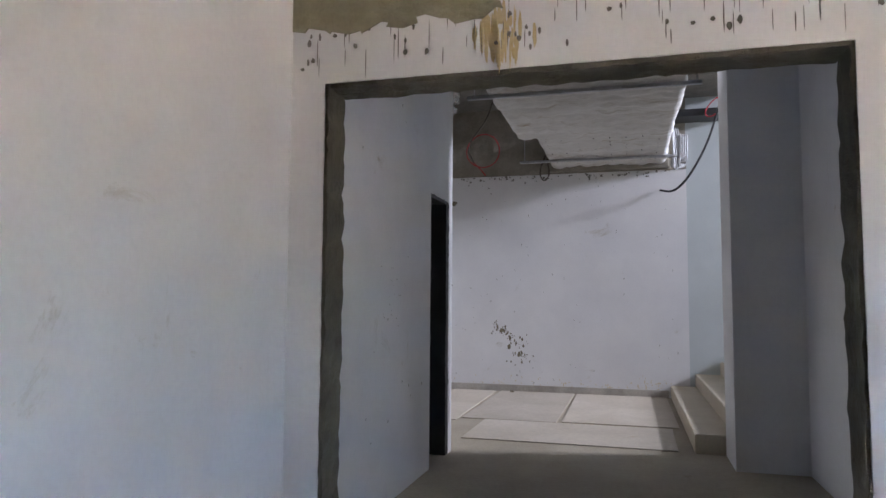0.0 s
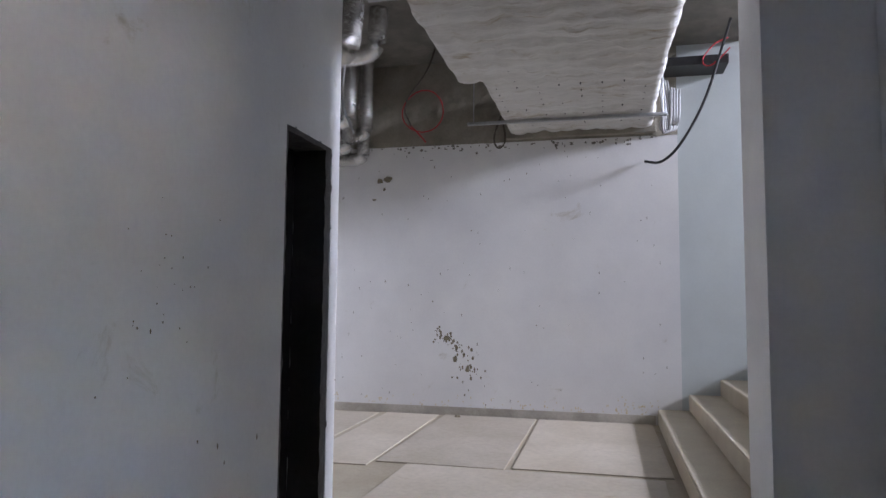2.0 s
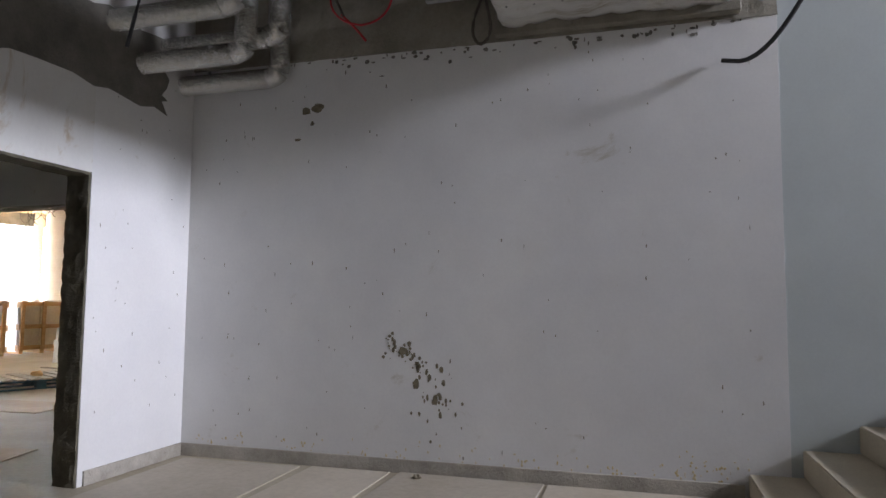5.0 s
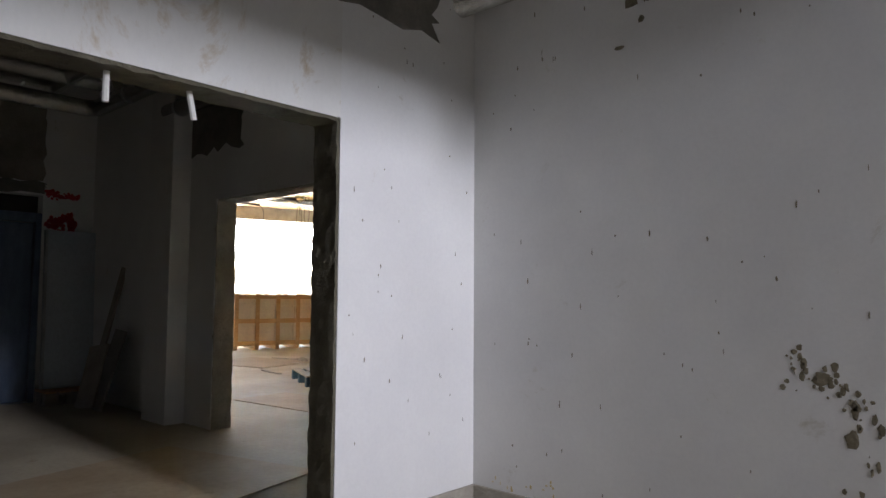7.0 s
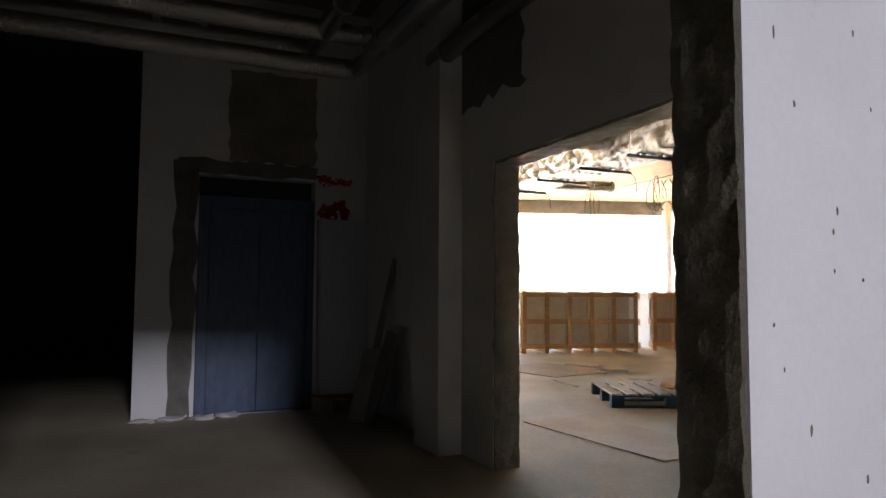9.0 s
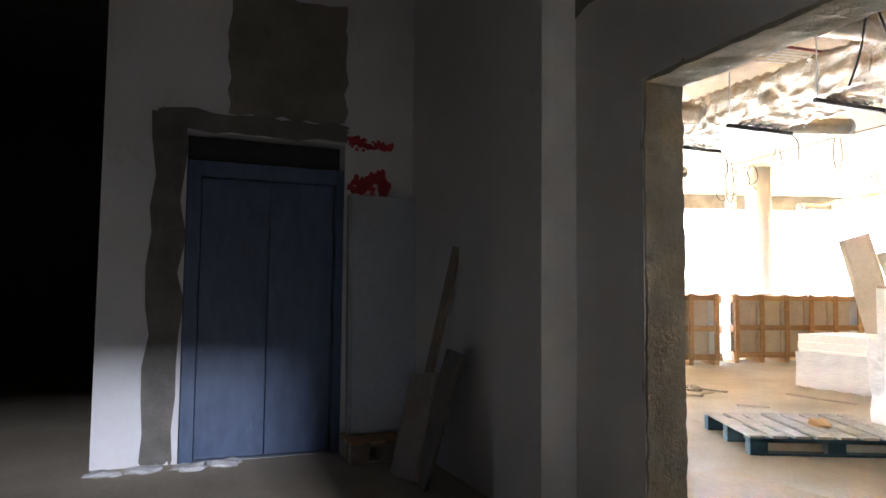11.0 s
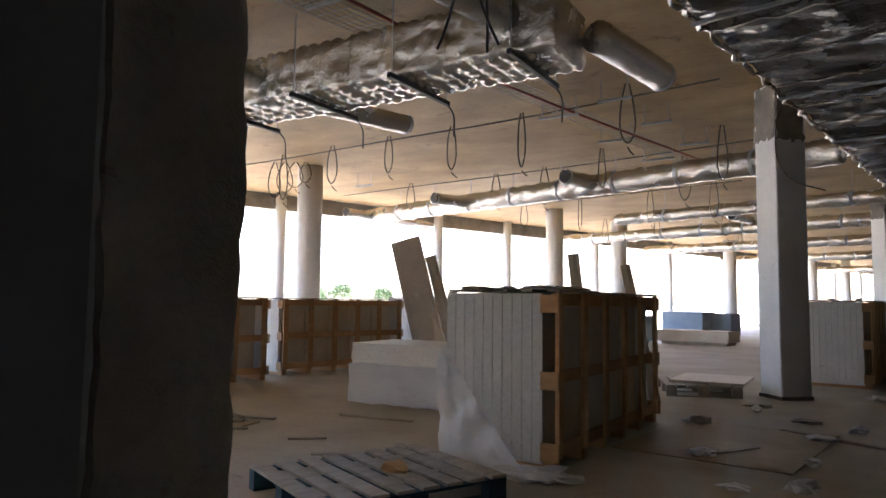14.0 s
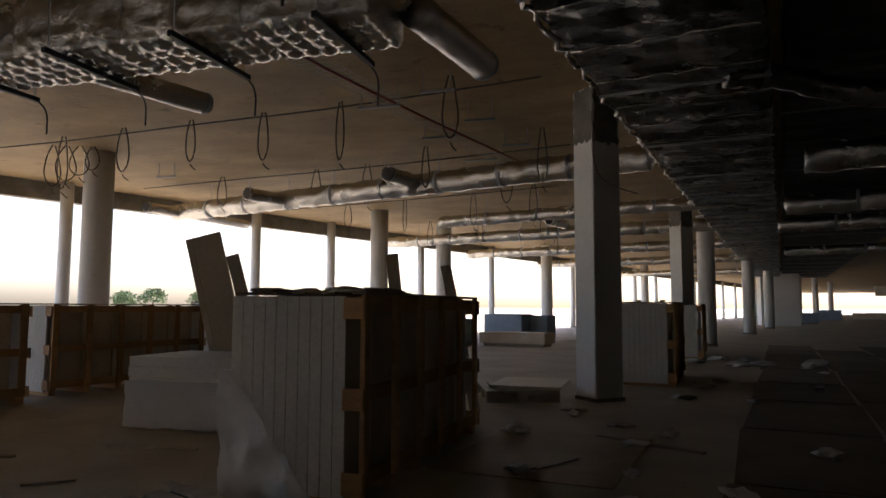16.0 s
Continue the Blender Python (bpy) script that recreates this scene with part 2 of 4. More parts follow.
def tube(points, radius, sides=8, caps=True, bm=None, smooth=2):
    """A round bar along a soft line through the points."""
    bm = bm or bmesh.new()
    pts = [Vector(p) for p in points]
    for _ in range(smooth if len(pts) > 2 else 0):
        q = [pts[0]]
        for a, b in zip(pts, pts[1:]):
            q += [a.lerp(b, 0.25), a.lerp(b, 0.75)]
        pts = q + [pts[-1]]
    rings = []
    for i, p in enumerate(pts):
        d = (pts[min(i + 1, len(pts) - 1)] - pts[max(i - 1, 0)]).normalized()
        side = d.cross(Vector((0, 0, 1)) if abs(d.z) < 0.95 else Vector((1, 0, 0))).normalized()
        up = side.cross(d)
        rings.append([bm.verts.new(p + (side * math.cos(a) + up * math.sin(a)) * radius) for a in (2 * math.pi * k / sides for k in range(sides))])
    for r, s in zip(rings, rings[1:]):
        for k in range(sides):
            bm.faces.new((r[k], r[(k + 1) % sides], s[(k + 1) % sides], s[k]))
    if caps:
        bm.faces.new(rings[0][::-1]), bm.faces.new(rings[-1])
    return bm


def lathe(profile, sides=24):
    bm = bmesh.new()
    rings = [[bm.verts.new((r * math.cos(a), r * math.sin(a), z)) for a in (2 * math.pi * k / sides for k in range(sides))] for r, z in profile]
    for r, s in zip(rings, rings[1:]):
        for k in range(sides):
            bm.faces.new((r[k], r[(k + 1) % sides], s[(k + 1) % sides], s[k]))
    bm.faces.new(rings[0][::-1]), bm.faces.new(rings[-1])
    return bm


def ragged(plane, fixed, u0, u1, v0, v1, edge=0.05, depth=0.004, seed=0, n=44):
    """A thin coat with an uneven outline on a wall: plane 'x' or 'y'."""
    rnd = random.Random(seed)
    bm = bmesh.new()
    ring = []
    for k in range(n):
        s = k / n * 4
        e, f = int(s), s % 1
        u, v = ((u0 + (u1 - u0) * f, v0), (u1, v0 + (v1 - v0) * f), (u1 - (u1 - u0) * f, v1), (u0, v1 - (v1 - v0) * f))[e]
        ring.append((u + rnd.uniform(-edge, edge), v + rnd.uniform(-edge, edge)))
    at = lambda u, v, d: (u, fixed + d, v) if plane == "y" else (fixed + d, u, v)
    back = [bm.verts.new(at(u, v, 0)) for u, v in ring]
    front = [bm.verts.new(at(u, v, depth)) for u, v in ring]
    bm.faces.new(back[::-1]), bm.faces.new(front)
    for k in range(n):
        bm.faces.new((back[k], back[(k + 1) % n], front[(k + 1) % n], front[k]))
    bmesh.ops.recalc_face_normals(bm, faces=bm.faces[:])
    return bm


def splashes(plane, fixed, rows, depth=0.002, seed=0):
    """Blobs of mud on a wall, each an uneven flat drop: rows of (u, v, width, height)."""
    rnd = random.Random(seed)
    bm = bmesh.new()
    at = lambda u, v, d: (u, fixed + d, v) if plane == "y" else (fixed + d, u, v)
    for u, v, w, h in rows:
        ring = []
        for k in range(11):
            a, r = 2 * math.pi * k / 11, rnd.uniform(0.75, 1.15)
            ring.append((u + w * 0.5 * r * math.cos(a), v + h * 0.5 * r * math.sin(a)))
        back = [bm.verts.new(at(p, q, 0)) for p, q in ring]
        mid = [bm.verts.new(at(u + (p - u) * 0.7, v + (q - v) * 0.7, depth)) for p, q in ring]
        for k in range(11):
            bm.faces.new((back[k], back[(k + 1) % 11], mid[(k + 1) % 11], mid[k]))
        bm.faces.new(mid)
    bmesh.ops.recalc_face_normals(bm, faces=bm.faces[:])
    return bm


# ---- large structure ----
SOFFIT = 4.4
XW, YN = -1.945, 9.0
structure("ground", boxes((-900, 900, -900, 900, -0.6, -0.35)), GROUND, "pale sandy ground outside the building")
structure("floor", boxes((-60, 40, -8, 175, -0.35, 0)), FLOOR, "dusty grey-brown screed floor with stains")
structure("ceiling", boxes((-12.5, 1.2, 1.3, 9.2, SOFFIT, SOFFIT + 0.3)), MORTAR, "raw concrete ceiling over the passage")
structure("ceiling_room", boxes((-2.0, 3.0, -5.2, 1.3, 3.3, 3.5)), CONCRETE, "raw concrete ceiling of the first room")

# first room
structure("wall_room_west", boxes((-1.92, -1.72, -5.0, 1.1, 0, 3.3)), PLASTER, "white plastered wall with scratches")
structure("wall_room_back", boxes((-1.92, 2.8, -5.2, -5.0, 0, 3.3)), PLASTER, "white plastered wall")
# unseen window, placed and sized to set the first room's light
structure("wall_room_east", boxes((2.6, 2.8, -5.0, -1.5, 0, 3.3), (2.6, 2.8, -0.8, 1.1, 0, 3.3), (2.6, 2.8, -1.5, -0.8, 0, 1.35), (2.6, 2.8, -1.5, -0.8, 2.25, 3.3)), PLASTER, "unseen white plastered wall with a window added to light the room")
structure("wall_passage_front", boxes((-2.2, -1.566, 1.1, 1.28, 0, SOFFIT), (0.426, 2.8, 1.1, 1.28, 0, SOFFIT), (-1.566, 0.426, 1.1, 1.28, 2.292, SOFFIT)), PLASTER, "white plastered wall round a broken opening")
structure("trim_jamb_west", rough_box(-1.578, -1.552, 1.108, 1.283, 0, 2.29, step=0.04, amp=0.011, freq=15, seed=1), JAMB_DARK, "coarse broken mortar jamb of the opening")
structure("trim_jamb_east", rough_box(0.413, 0.438, 1.108, 1.283, 0, 2.29, step=0.04, amp=0.011, freq=15, seed=2), JAMB_DARK, "coarse broken mortar jamb of the opening")
structure("trim_lintel", rough_box(-1.55, 0.411, 1.108, 1.283, 2.272, 2.302, step=0.04, amp=0.011, freq=15, seed=3), JAMB_DARK, "coarse broken mortar underside of the lintel")
tagged(part("mortar_patch", ragged("y", 1.1, -1.71, -0.82, 2.52, 3.2, 0.03, -0.006, 21, 88), OLIVE), "olive-grey bare mortar patch above the opening", "patch", kind="stuff")
tagged(part("mortar_patch", ragged("y", 1.1, -0.6, -0.1, 2.56, 3.2, 0.025, -0.006, 22, 80), OLIVE), "olive-grey bare mortar patch above the opening", "patch", kind="stuff")
tagged(part("conduit_end", tube(((-0.66, 1.12, 2.66), (-0.7, 1.05, 2.55)), 0.012, 8), GREY_CABLE), "short grey conduit end sticking out of the wall", "conduit")

# passage walls
structure("wall_passage_west", boxes((XW - 0.2, XW, 1.28, 4.0, 0, SOFFIT), (XW - 0.2, XW, 4.6, 4.72, 0, SOFFIT), (XW - 0.2, XW, 4.0, 4.6, 2.29, SOFFIT)), PLASTER, "white plastered passage wall with stains")
# closet walls, added lining and jambs carry the darkness inside as colour
structure("wall_closet", boxes((-3.6, -3.4, 1.28, 4.52, 0, SOFFIT), (-3.4, XW - 0.2, 1.1, 1.28, 0, SOFFIT)), WALL_SHADE, "closet wall coloured near-black for the shade inside")
structure("wall_closet_lining", boxes((-3.4, XW - 0.203, 4.5, 4.517, 0, SOFFIT), (XW - 0.22, XW - 0.203, 1.3, 3.98, 0, SOFFIT)), WALL_SHADE, "near-black lining added for the shade inside the closet")
structure("trim_closet_jamb_north", rough_box(XW - 0.202, XW - 0.003, 4.515, 4.606, 0, 2.29, step=0.04, amp=0.008, freq=15, seed=12), WALL_SHADE, "broken jamb of the closet opening, coloured near-black for shade")
structure("trim_closet_jamb_south", rough_box(XW - 0.2, XW - 0.003, 3.994, 4.02, 0, 2.29, step=0.04, amp=0.008, freq=15, seed=13), WALL_SHADE, "broken jamb of the closet opening, coloured near-black for shade")
structure("trim_closet_lintel", rough_box(XW - 0.2, XW - 0.003, 4.02, 4.515, 2.262, 2.296, step=0.04, amp=0.008, freq=15, seed=14), WALL_SHADE, "broken lintel of the closet opening, coloured near-black for shade")
structure("wall_hall_south", boxes((-4.25, XW - 0.2, 4.52, 4.72, 0, SOFFIT)), PLASTER, "white plastered wall")
structure("wall_passage_east", boxes((1.05, 1.25, 1.28, 5.25, 0, SOFFIT)), PLASTER, "white plastered passage wall")
structure("wall_pillar", boxes((0.49, 1.05, 4.66, 5.25, 0, SOFFIT)), PLASTER, "white plastered pillar beside the stairs")

# hall with the mud-splashed wall
structure("wall_hall_north", boxes((-4.45, 0.49, YN, YN + 0.2, 0, 3.34)), PLASTER, "white plastered wall with mud splashes")
structure("wall_hall_north_top", rough_box(-4.45, 0.49, YN - 0.012, YN + 0.2, 3.34, SOFFIT, step=0.09, amp=0.014), CONCRETE, "bare concrete beam above the plaster")
structure("wall_stair_north", boxes((0.49, 11.0, YN + 0.004, YN + 0.2, 0, 8.0)), PLASTER_BLUE, "grey-blue plastered stairwell wall")
# unseen stairwell walls, made grey so that they bounce less light
structure("wall_stair_south", boxes((1.25, 11.0, 5.05, 5.25, 0, 8.0)), MORTAR, "unseen stairwell wall, grey to cut bounced light")
structure("wall_stair_east", boxes((11.0, 11.2, 5.05, 9.2, 0, 5.45), (11.0, 11.2, 5.05, 9.2, 6.75, 8.0), (11.0, 11.2, 5.05, 6.85, 5.45, 6.75), (11.0, 11.2, 8.35, 9.2, 5.45, 6.75)), MORTAR, "unseen stairwell wall with a high window opening, grey to cut bounced light")
structure("wall_stair_upper", boxes((1.0, 1.2, 5.25, 9.0, SOFFIT + 0.3, 8.0)), MORTAR, "unseen wall above the ceiling edge, grey to cut bounced light")
structure("ceiling_stair", boxes((1.0, 11.2, 5.05, 9.2, 8.0, 8.2)), CONCRETE, "concrete ceiling over the stairs")
structure("wall_hall_west", boxes((-4.45, -4.25, 4.72, 6.1, 0, SOFFIT), (-4.45, -4.25, 7.882, YN, 0, SOFFIT)), PLASTER, "white plastered wall beside an opening")
structure("wall_hall_west_lintel", boxes((-4.45, -4.25, 6.1, 7.882, 2.228, SOFFIT)), PLASTER_DIRTY, "brown-stained plaster above the opening")
structure("trim_west_jamb_north", rough_box(-4.455, -4.257, 7.866, 7.895, 0, 2.22, step=0.04, amp=0.01, freq=15, seed=5), JAMB_DARK, "coarse dark jamb of the opening")
structure("trim_west_jamb_south", rough_box(-4.455, -4.257, 6.088, 6.116, 0, 2.22, step=0.04, amp=0.01, freq=15, seed=6), JAMB_DARK, "coarse dark jamb of the opening")
structure("trim_west_lintel", rough_box(-4.455, -4.257, 6.116, 7.866, 2.208, 2.236, step=0.04, amp=0.01, freq=15, seed=7), JAMB_DARK, "coarse dark lintel of the opening")
structure("baseboard_north", soft(boxes((-4.235, 0.2, YN - 0.018, YN, 0, 0.105)), 0.003), JAMB, "dusty stone skirting")
structure("baseboard_west", soft(boxes((-4.25, -4.232, 7.93, YN, 0, 0.105)), 0.003), JAMB, "dusty stone skirting")

# lift lobby
structure("wall_lift", boxes((-10.69, -10.49, 6.65, 7.22, 0, SOFFIT), (-10.69, -10.49, 8.42, 9.0, 0, SOFFIT), (-10.69, -10.49, 7.22, 8.42, 2.46, SOFFIT)), PLASTER, "white plastered lift wall with unfinished patches")
structure("wall_lift_shaft", boxes((-12.5, -10.69, 6.65, 6.85, 0, SOFFIT), (-12.5, -12.3, 6.85, 9.0, 0, SOFFIT)), WALL_SHADE, "lift shaft wall coloured near-black for the lack of light")
structure("wall_lobby_north", boxes((-12.5, -7.482, YN, YN + 0.2, 0, SOFFIT), (-5.2, -4.45, YN, YN + 0.2, 0, SOFFIT), (-7.482, -5.2, YN, YN + 0.2, 2.204, SOFFIT)), PLASTER, "white plastered wall with an opening to the large hall")
structure("wall_lobby_pilaster", boxes((-8.5, -8.0, 8.8, YN, 0, SOFFIT)), PLASTER, "white plastered pilaster")
structure("trim_hall_jamb_west", rough_box(-7.496, -7.466, YN + 0.006, YN + 0.208, 0, 2.2, step=0.04, amp=0.009, freq=15, seed=8), JAMB, "pale pitted concrete jamb of the opening")
structure("trim_hall_jamb_east", rough_box(-5.23, -5.196, YN - 0.012, YN + 0.212, 0, 2.22, amp=0.006, freq=17, seed=9), JAMB, "broken concrete jamb of the opening")
structure("trim_hall_lintel", rough_box(-7.466, -5.23, YN + 0.006, YN + 0.208, 2.184, 2.212, step=0.04, amp=0.009, freq=15, seed=10), JAMB, "pale pitted concrete lintel of the opening")
# lobby walls coloured near-black where no light reaches
structure("wall_lobby_south", boxes((-18.0, -3.6, 2.0, 2.2, 0, SOFFIT)), WALL_SHADE, "wall coloured near-black for the unlit lobby")
structure("wall_lobby_west", boxes((-18.2, -18.0, 2.0, 7.0, 0, SOFFIT), (-18.0, -12.5, 6.85, 7.05, 0, SOFFIT)), WALL_SHADE, "wall coloured near-black for the unlit lobby")
structure("ceiling_lobby_west", boxes((-18.2, -12.5, 1.3, 9.2, SOFFIT, SOFFIT + 0.3)), MORTAR, "raw concrete ceiling")

# the large hall: the glazed front runs 17 degrees off the passage
FRONT = pose(-22.3, 20, 0, 0, 0, -17.3)


def prism(points, z0, z1):
    bm = bmesh.new()
    lo, hi = [bm.verts.new((x, y, z0)) for x, y in points], [bm.verts.new((x, y, z1)) for x, y in points]
    bm.faces.new(lo[::-1]), bm.faces.new(hi)
    for k in range(len(points)):
        j = (k + 1) % len(points)
        bm.faces.new((lo[k], lo[j], hi[j], hi[k]))
    return bm


structure("ceiling_hall", prism(((-25.66, 9.2), (40, 9.2), (40, 170), (24.4, 170)), SOFFIT, SOFFIT + 0.3), SLAB, "board-marked concrete slab of the large hall")
structure("wall_hall_south_west", boxes((-25.66, -12.5, YN, YN + 0.2, 0, SOFFIT)), PLASTER, "white plastered wall of the large hall")
# closing walls out of view, grey to keep the hall's east side dim
structure("wall_hall_south_east", boxes((-4.45, 40, YN + 0.2, YN + 0.4, 0, SOFFIT)), MORTAR, "unseen wall of the large hall, grey to cut bounced light")
structure("wall_hall_east", boxes((40, 40.2, 9.2, 170, 0, SOFFIT)), MORTAR, "added far side wall of the large hall, grey to cut bounced light")
structure("wall_front_beam", boxes((-0.3, 0.0, -11, 157, 3.95, SOFFIT)), CONCRETE, "concrete edge beam above the open front").matrix_world = FRONT
structure("wall_hall_end", boxes((24, 40, 120, 120.2, 0, 0.5), (24, 40, 120, 120.2, 3.0, SOFFIT), (8.5, 12, 120, 120.2, 0, SOFFIT)), PLASTER, "far end wall of the large hall with a window band")
structure("wall_hall_block", boxes((1.0, 3.6, 64, 66, 0, SOFFIT)), PLASTER, "white plastered core block in the large hall")


# ---- stairs ----
stairs = thing("staircase", "dusty cream stone stairs beside the white wall", "stairs", kind="structure")
for i in range(9):
    part("step", soft(boxes((0.225 + 0.335 * i, 11.0 if i == 8 else 0.245 + 0.335 * (i + 1), 5.255, YN - 0.001, 0.178 * i, 0.178 * (i + 1) - 0.001)), 0.008, 2), STEP, stairs)

# ---- mud and stains on the walls ----
rnd = random.Random(7)


def fan(n, u, v, du, dv, w0, w1, tall=1.0, tilt=0.0):
    rows = []
    for _ in range(n):
        a = rnd.gauss(0, 1)
        w = rnd.uniform(w0, w1)
        rows.append((u + du * a, v + dv * rnd.gauss(0, 1) + tilt * a, w, w * rnd.uniform(0.8, 1.6) * tall))
    return rows


mud = fan(30, -2.24, 0.92, 0.09, 0.045, 0.01, 0.032, 1, -0.04) + fan(34, -2.08, 0.72, 0.13, 0.12, 0.01, 0.034, 1.3, -0.09) + fan(16, -1.95, 0.45, 0.1, 0.12, 0.008, 0.022, 1.6, -0.05)
tagged(part("mud_splash", splashes("y", YN, mud + [(-2.135, 0.68, 0.06, 0.09), (-1.98, 0.565, 0.05, 0.08), (-2.25, 0.93, 0.08, 0.07)], -0.002), MUD), "dried brown mud splashed on the white wall", "stain", kind="stuff")
tagged(part("mud_spot", splashes("y", YN, [(-3.14, 2.91, 0.09, 0.07), (-3.03, 2.93, 0.12, 0.08), (-3.21, 2.67, 0.06, 0.025), (-3.08, 2.8, 0.04, 0.04)], -0.002, 3), MUD), "dark damp spots high on the white wall", "stain", kind="stuff")
specks = [(rnd.uniform(-4.1, 0.4), rnd.uniform(0.2, 3.2), rnd.uniform(0.004, 0.011), rnd.uniform(0.008, 0.04)) for _ in range(120)]
tagged(part("plaster_speck", splashes("y", YN, specks, -0.0015, 5), MUD), "small chips and specks in the white plaster", "stain", kind="stuff")
specks = [(rnd.uniform(7.95, 8.95), rnd.uniform(0.2, 3.2), rnd.uniform(0.004, 0.010), rnd.uniform(0.008, 0.035)) for _ in range(40)]
tagged(part("plaster_speck", splashes("x", -4.25, specks, 0.0015, 6), MUD), "small chips in the white plaster beside the opening", "stain", kind="stuff")
specks = [(rnd.uniform(1.4, 3.9), rnd.uniform(0.3, 3.4), rnd.uniform(0.005, 0.013), rnd.uniform(0.008, 0.03)) for _ in range(16)]
tagged(part("plaster_speck", splashes("x", XW, specks + fan(26, 3.0, 1.4, 0.16, 0.16, 0.003, 0.009), 0.0015, 8), MUD), "small chips and rub marks in the passage plaster", "stain", kind="stuff")
low = [(rnd.uniform(-4.1, 0.3), 0.11 + abs(rnd.gauss(0, 0.07)), rnd.uniform(0.005, 0.02), rnd.uniform(0.008, 0.03)) for _ in range(90)]
tagged(part("mud_speck", splashes("y", YN, low + fan(30, 0.0, 0.2, 0.12, 0.04, 0.006, 0.02), -0.0015, 15), RUST), "brown dirt specks along the foot of the white wall", "stain", kind="stuff")
low = [(rnd.uniform(-4.1, 0.4), 3.33 - abs(rnd.gauss(0, 0.05)), rnd.uniform(0.01, 0.05), rnd.uniform(0.01, 0.04)) for _ in range(90)]
tagged(part("mortar_crumb", splashes("y", YN, low, -0.004, 16), MORTAR), "mortar crumbs along the top edge of the plaster", "stain", kind="stuff")
drips = []
for _ in range(120):
    u = rnd.uniform(-1.7, 0.9)
    top = rnd.uniform(2.36, 2.56)
    w = rnd.choice((0.003, 0.004, 0.005, 0.012, 0.02))
    drips.append((u, top, w, rnd.uniform(0.05, 0.14) if w < 0.01 else rnd.uniform(0.015, 0.035)))
tagged(part("cement_drip", splashes("y", 1.1, drips, -0.002, 9), MORTAR), "grey cement drips below the bare beam", "stain", kind="stuff")
streaks = [(rnd.gauss(-0.83, 0.05), rnd.uniform(2.34, 2.52), rnd.uniform(0.006, 0.02), rnd.uniform(0.05, 0.16)) for _ in range(60)]
tagged(part("rust_patch", splashes("y", 1.1, [(u, min(v, 2.6 - h / 2), w, h) for u, v, w, h in streaks], -0.0012, 4), RUST), "ochre rust streaks above the opening", "stain", kind="stuff")
tagged(part("mortar_patch", ragged("x", -4.25, 6.9, 8.62, 2.87, 3.5, 0.05, 0.004, 6), MORTAR), "dark mortar patch high on the wall", "patch", kind="stuff")
tagged(part("mortar_patch", ragged("y", YN, -8.15, -7.05, 2.7, 3.6, 0.05, -0.004, 7), MORTAR), "dark mortar patch above the opening", "patch", kind="stuff")
tagged(part("mortar_patch", ragged("x", -10.49, 6.98, 7.2, 0.0, 2.6, 0.035, 0.004, 8), MORTAR), "grey mortar round the lift frame", "patch", kind="stuff")
tagged(part("mortar_patch", ragged("x", -10.49, 7.0, 8.44, 2.47, 2.62, 0.02, 0.005, 9), MORTAR), "grey mortar over the lift frame", "patch", kind="stuff")
tagged(part("block_infill", ragged("x", -10.49, 7.5, 8.42, 2.62, 3.6, 0.02, 0.004, 10), CONCRETE), "brown bare blockwork above the lift", "patch", kind="stuff")
spray = [(8.46 + 0.008 * k, 2.47 + rnd.gauss(0, 0.018), 0.035, rnd.uniform(0.02, 0.05)) for k in range(46)] + [(rnd.uniform(8.44, 8.58), 2.5 + rnd.gauss(0, 0.015), 0.05, 0.04) for _ in range(8)]
tagged(part("red_mark", splashes("x", -10.49, spray, 0.002, 11), RED), "red sprayed stroke on the white plaster", "paint mark", kind="stuff")
spray = [(8.56 + rnd.gauss(0, 0.05), 2.13 + rnd.gauss(0, 0.035), 0.05, 0.06) for _ in range(40)] + [(8.72 + rnd.gauss(0, 0.035), 2.14 + rnd.gauss(0, 0.05), 0.05, 0.07) for _ in range(36)] + [(8.45 + 0.01 * k, 2.1, 0.03, 0.02) for k in range(10)]
tagged(part("red_mark", splashes("x", -10.49, spray, 0.002, 12), RED), "red sprayed blot on the white plaster", "paint mark", kind="stuff")

# ---- sheets laid on the floor ----
def sheet(x0, x1, y0, y1, z, turn=0.0, label="dusty beige protection board lying on the floor", material=BOARD):
    cx, cy = (x0 + x1) / 2, (y0 + y1) / 2
    bm = soft(boxes((x0 - cx + 0.012, x1 - cx - 0.012, y0 - cy, y1 - cy, 0, 0.010)), 0.002)
    ob = tagged(part("floor_sheet", bm, material), label, "board", "boards on the floor")
    ob.matrix_world = pose(cx, cy, z, 0, 0, turn)
    return ob


for x0, x1, y0, y1, z, r in ((-1.12, 0.18, 6.5, 8.96, 0.001, 0.3), (-2.27, -1.14, 6.45, 8.97, 0.002, -0.4), (-2.98, -2.3, 6.3, 8.95, 0.001, 0.5), (-4.1, -3.03, 6.7, 8.9, 0.001, 1.5),
                             (-2.0, 0.1, 5.3, 6.42, 0.001, -0.6), (-6.9, -5.3, 7.0, 8.6, 0.001, 14), (-6.5, -4.9, 9.9, 11.3, 0.001, 12),
                             (-8.5, -7.0, 14.5, 16.5, 0.001, -8), (-9.0, -7.2, 10.2, 11.0, 0.001, 5), (-13.6, -11.9, 12.2, 13.6, 0.001, 12)):
    if x1 < -4.2 or y0 > 9:
        sheet(x0, x1, y0, y1, z, r, "trodden brown packing board lying on the floor", CARD)
    else:
        sheet(x0, x1, y0, y1, z, r)

# brown boards whose colour is deepened for the shade on the hall's right
SHADECARD = surface("shade_dark_board", (0.10, 0.075, 0.05), (0.17, 0.13, 0.09), dark=(0.06, 0.045, 0.03), scale=1.2, grain=20, bump=0.15, spread=0.2, rough=0.8)
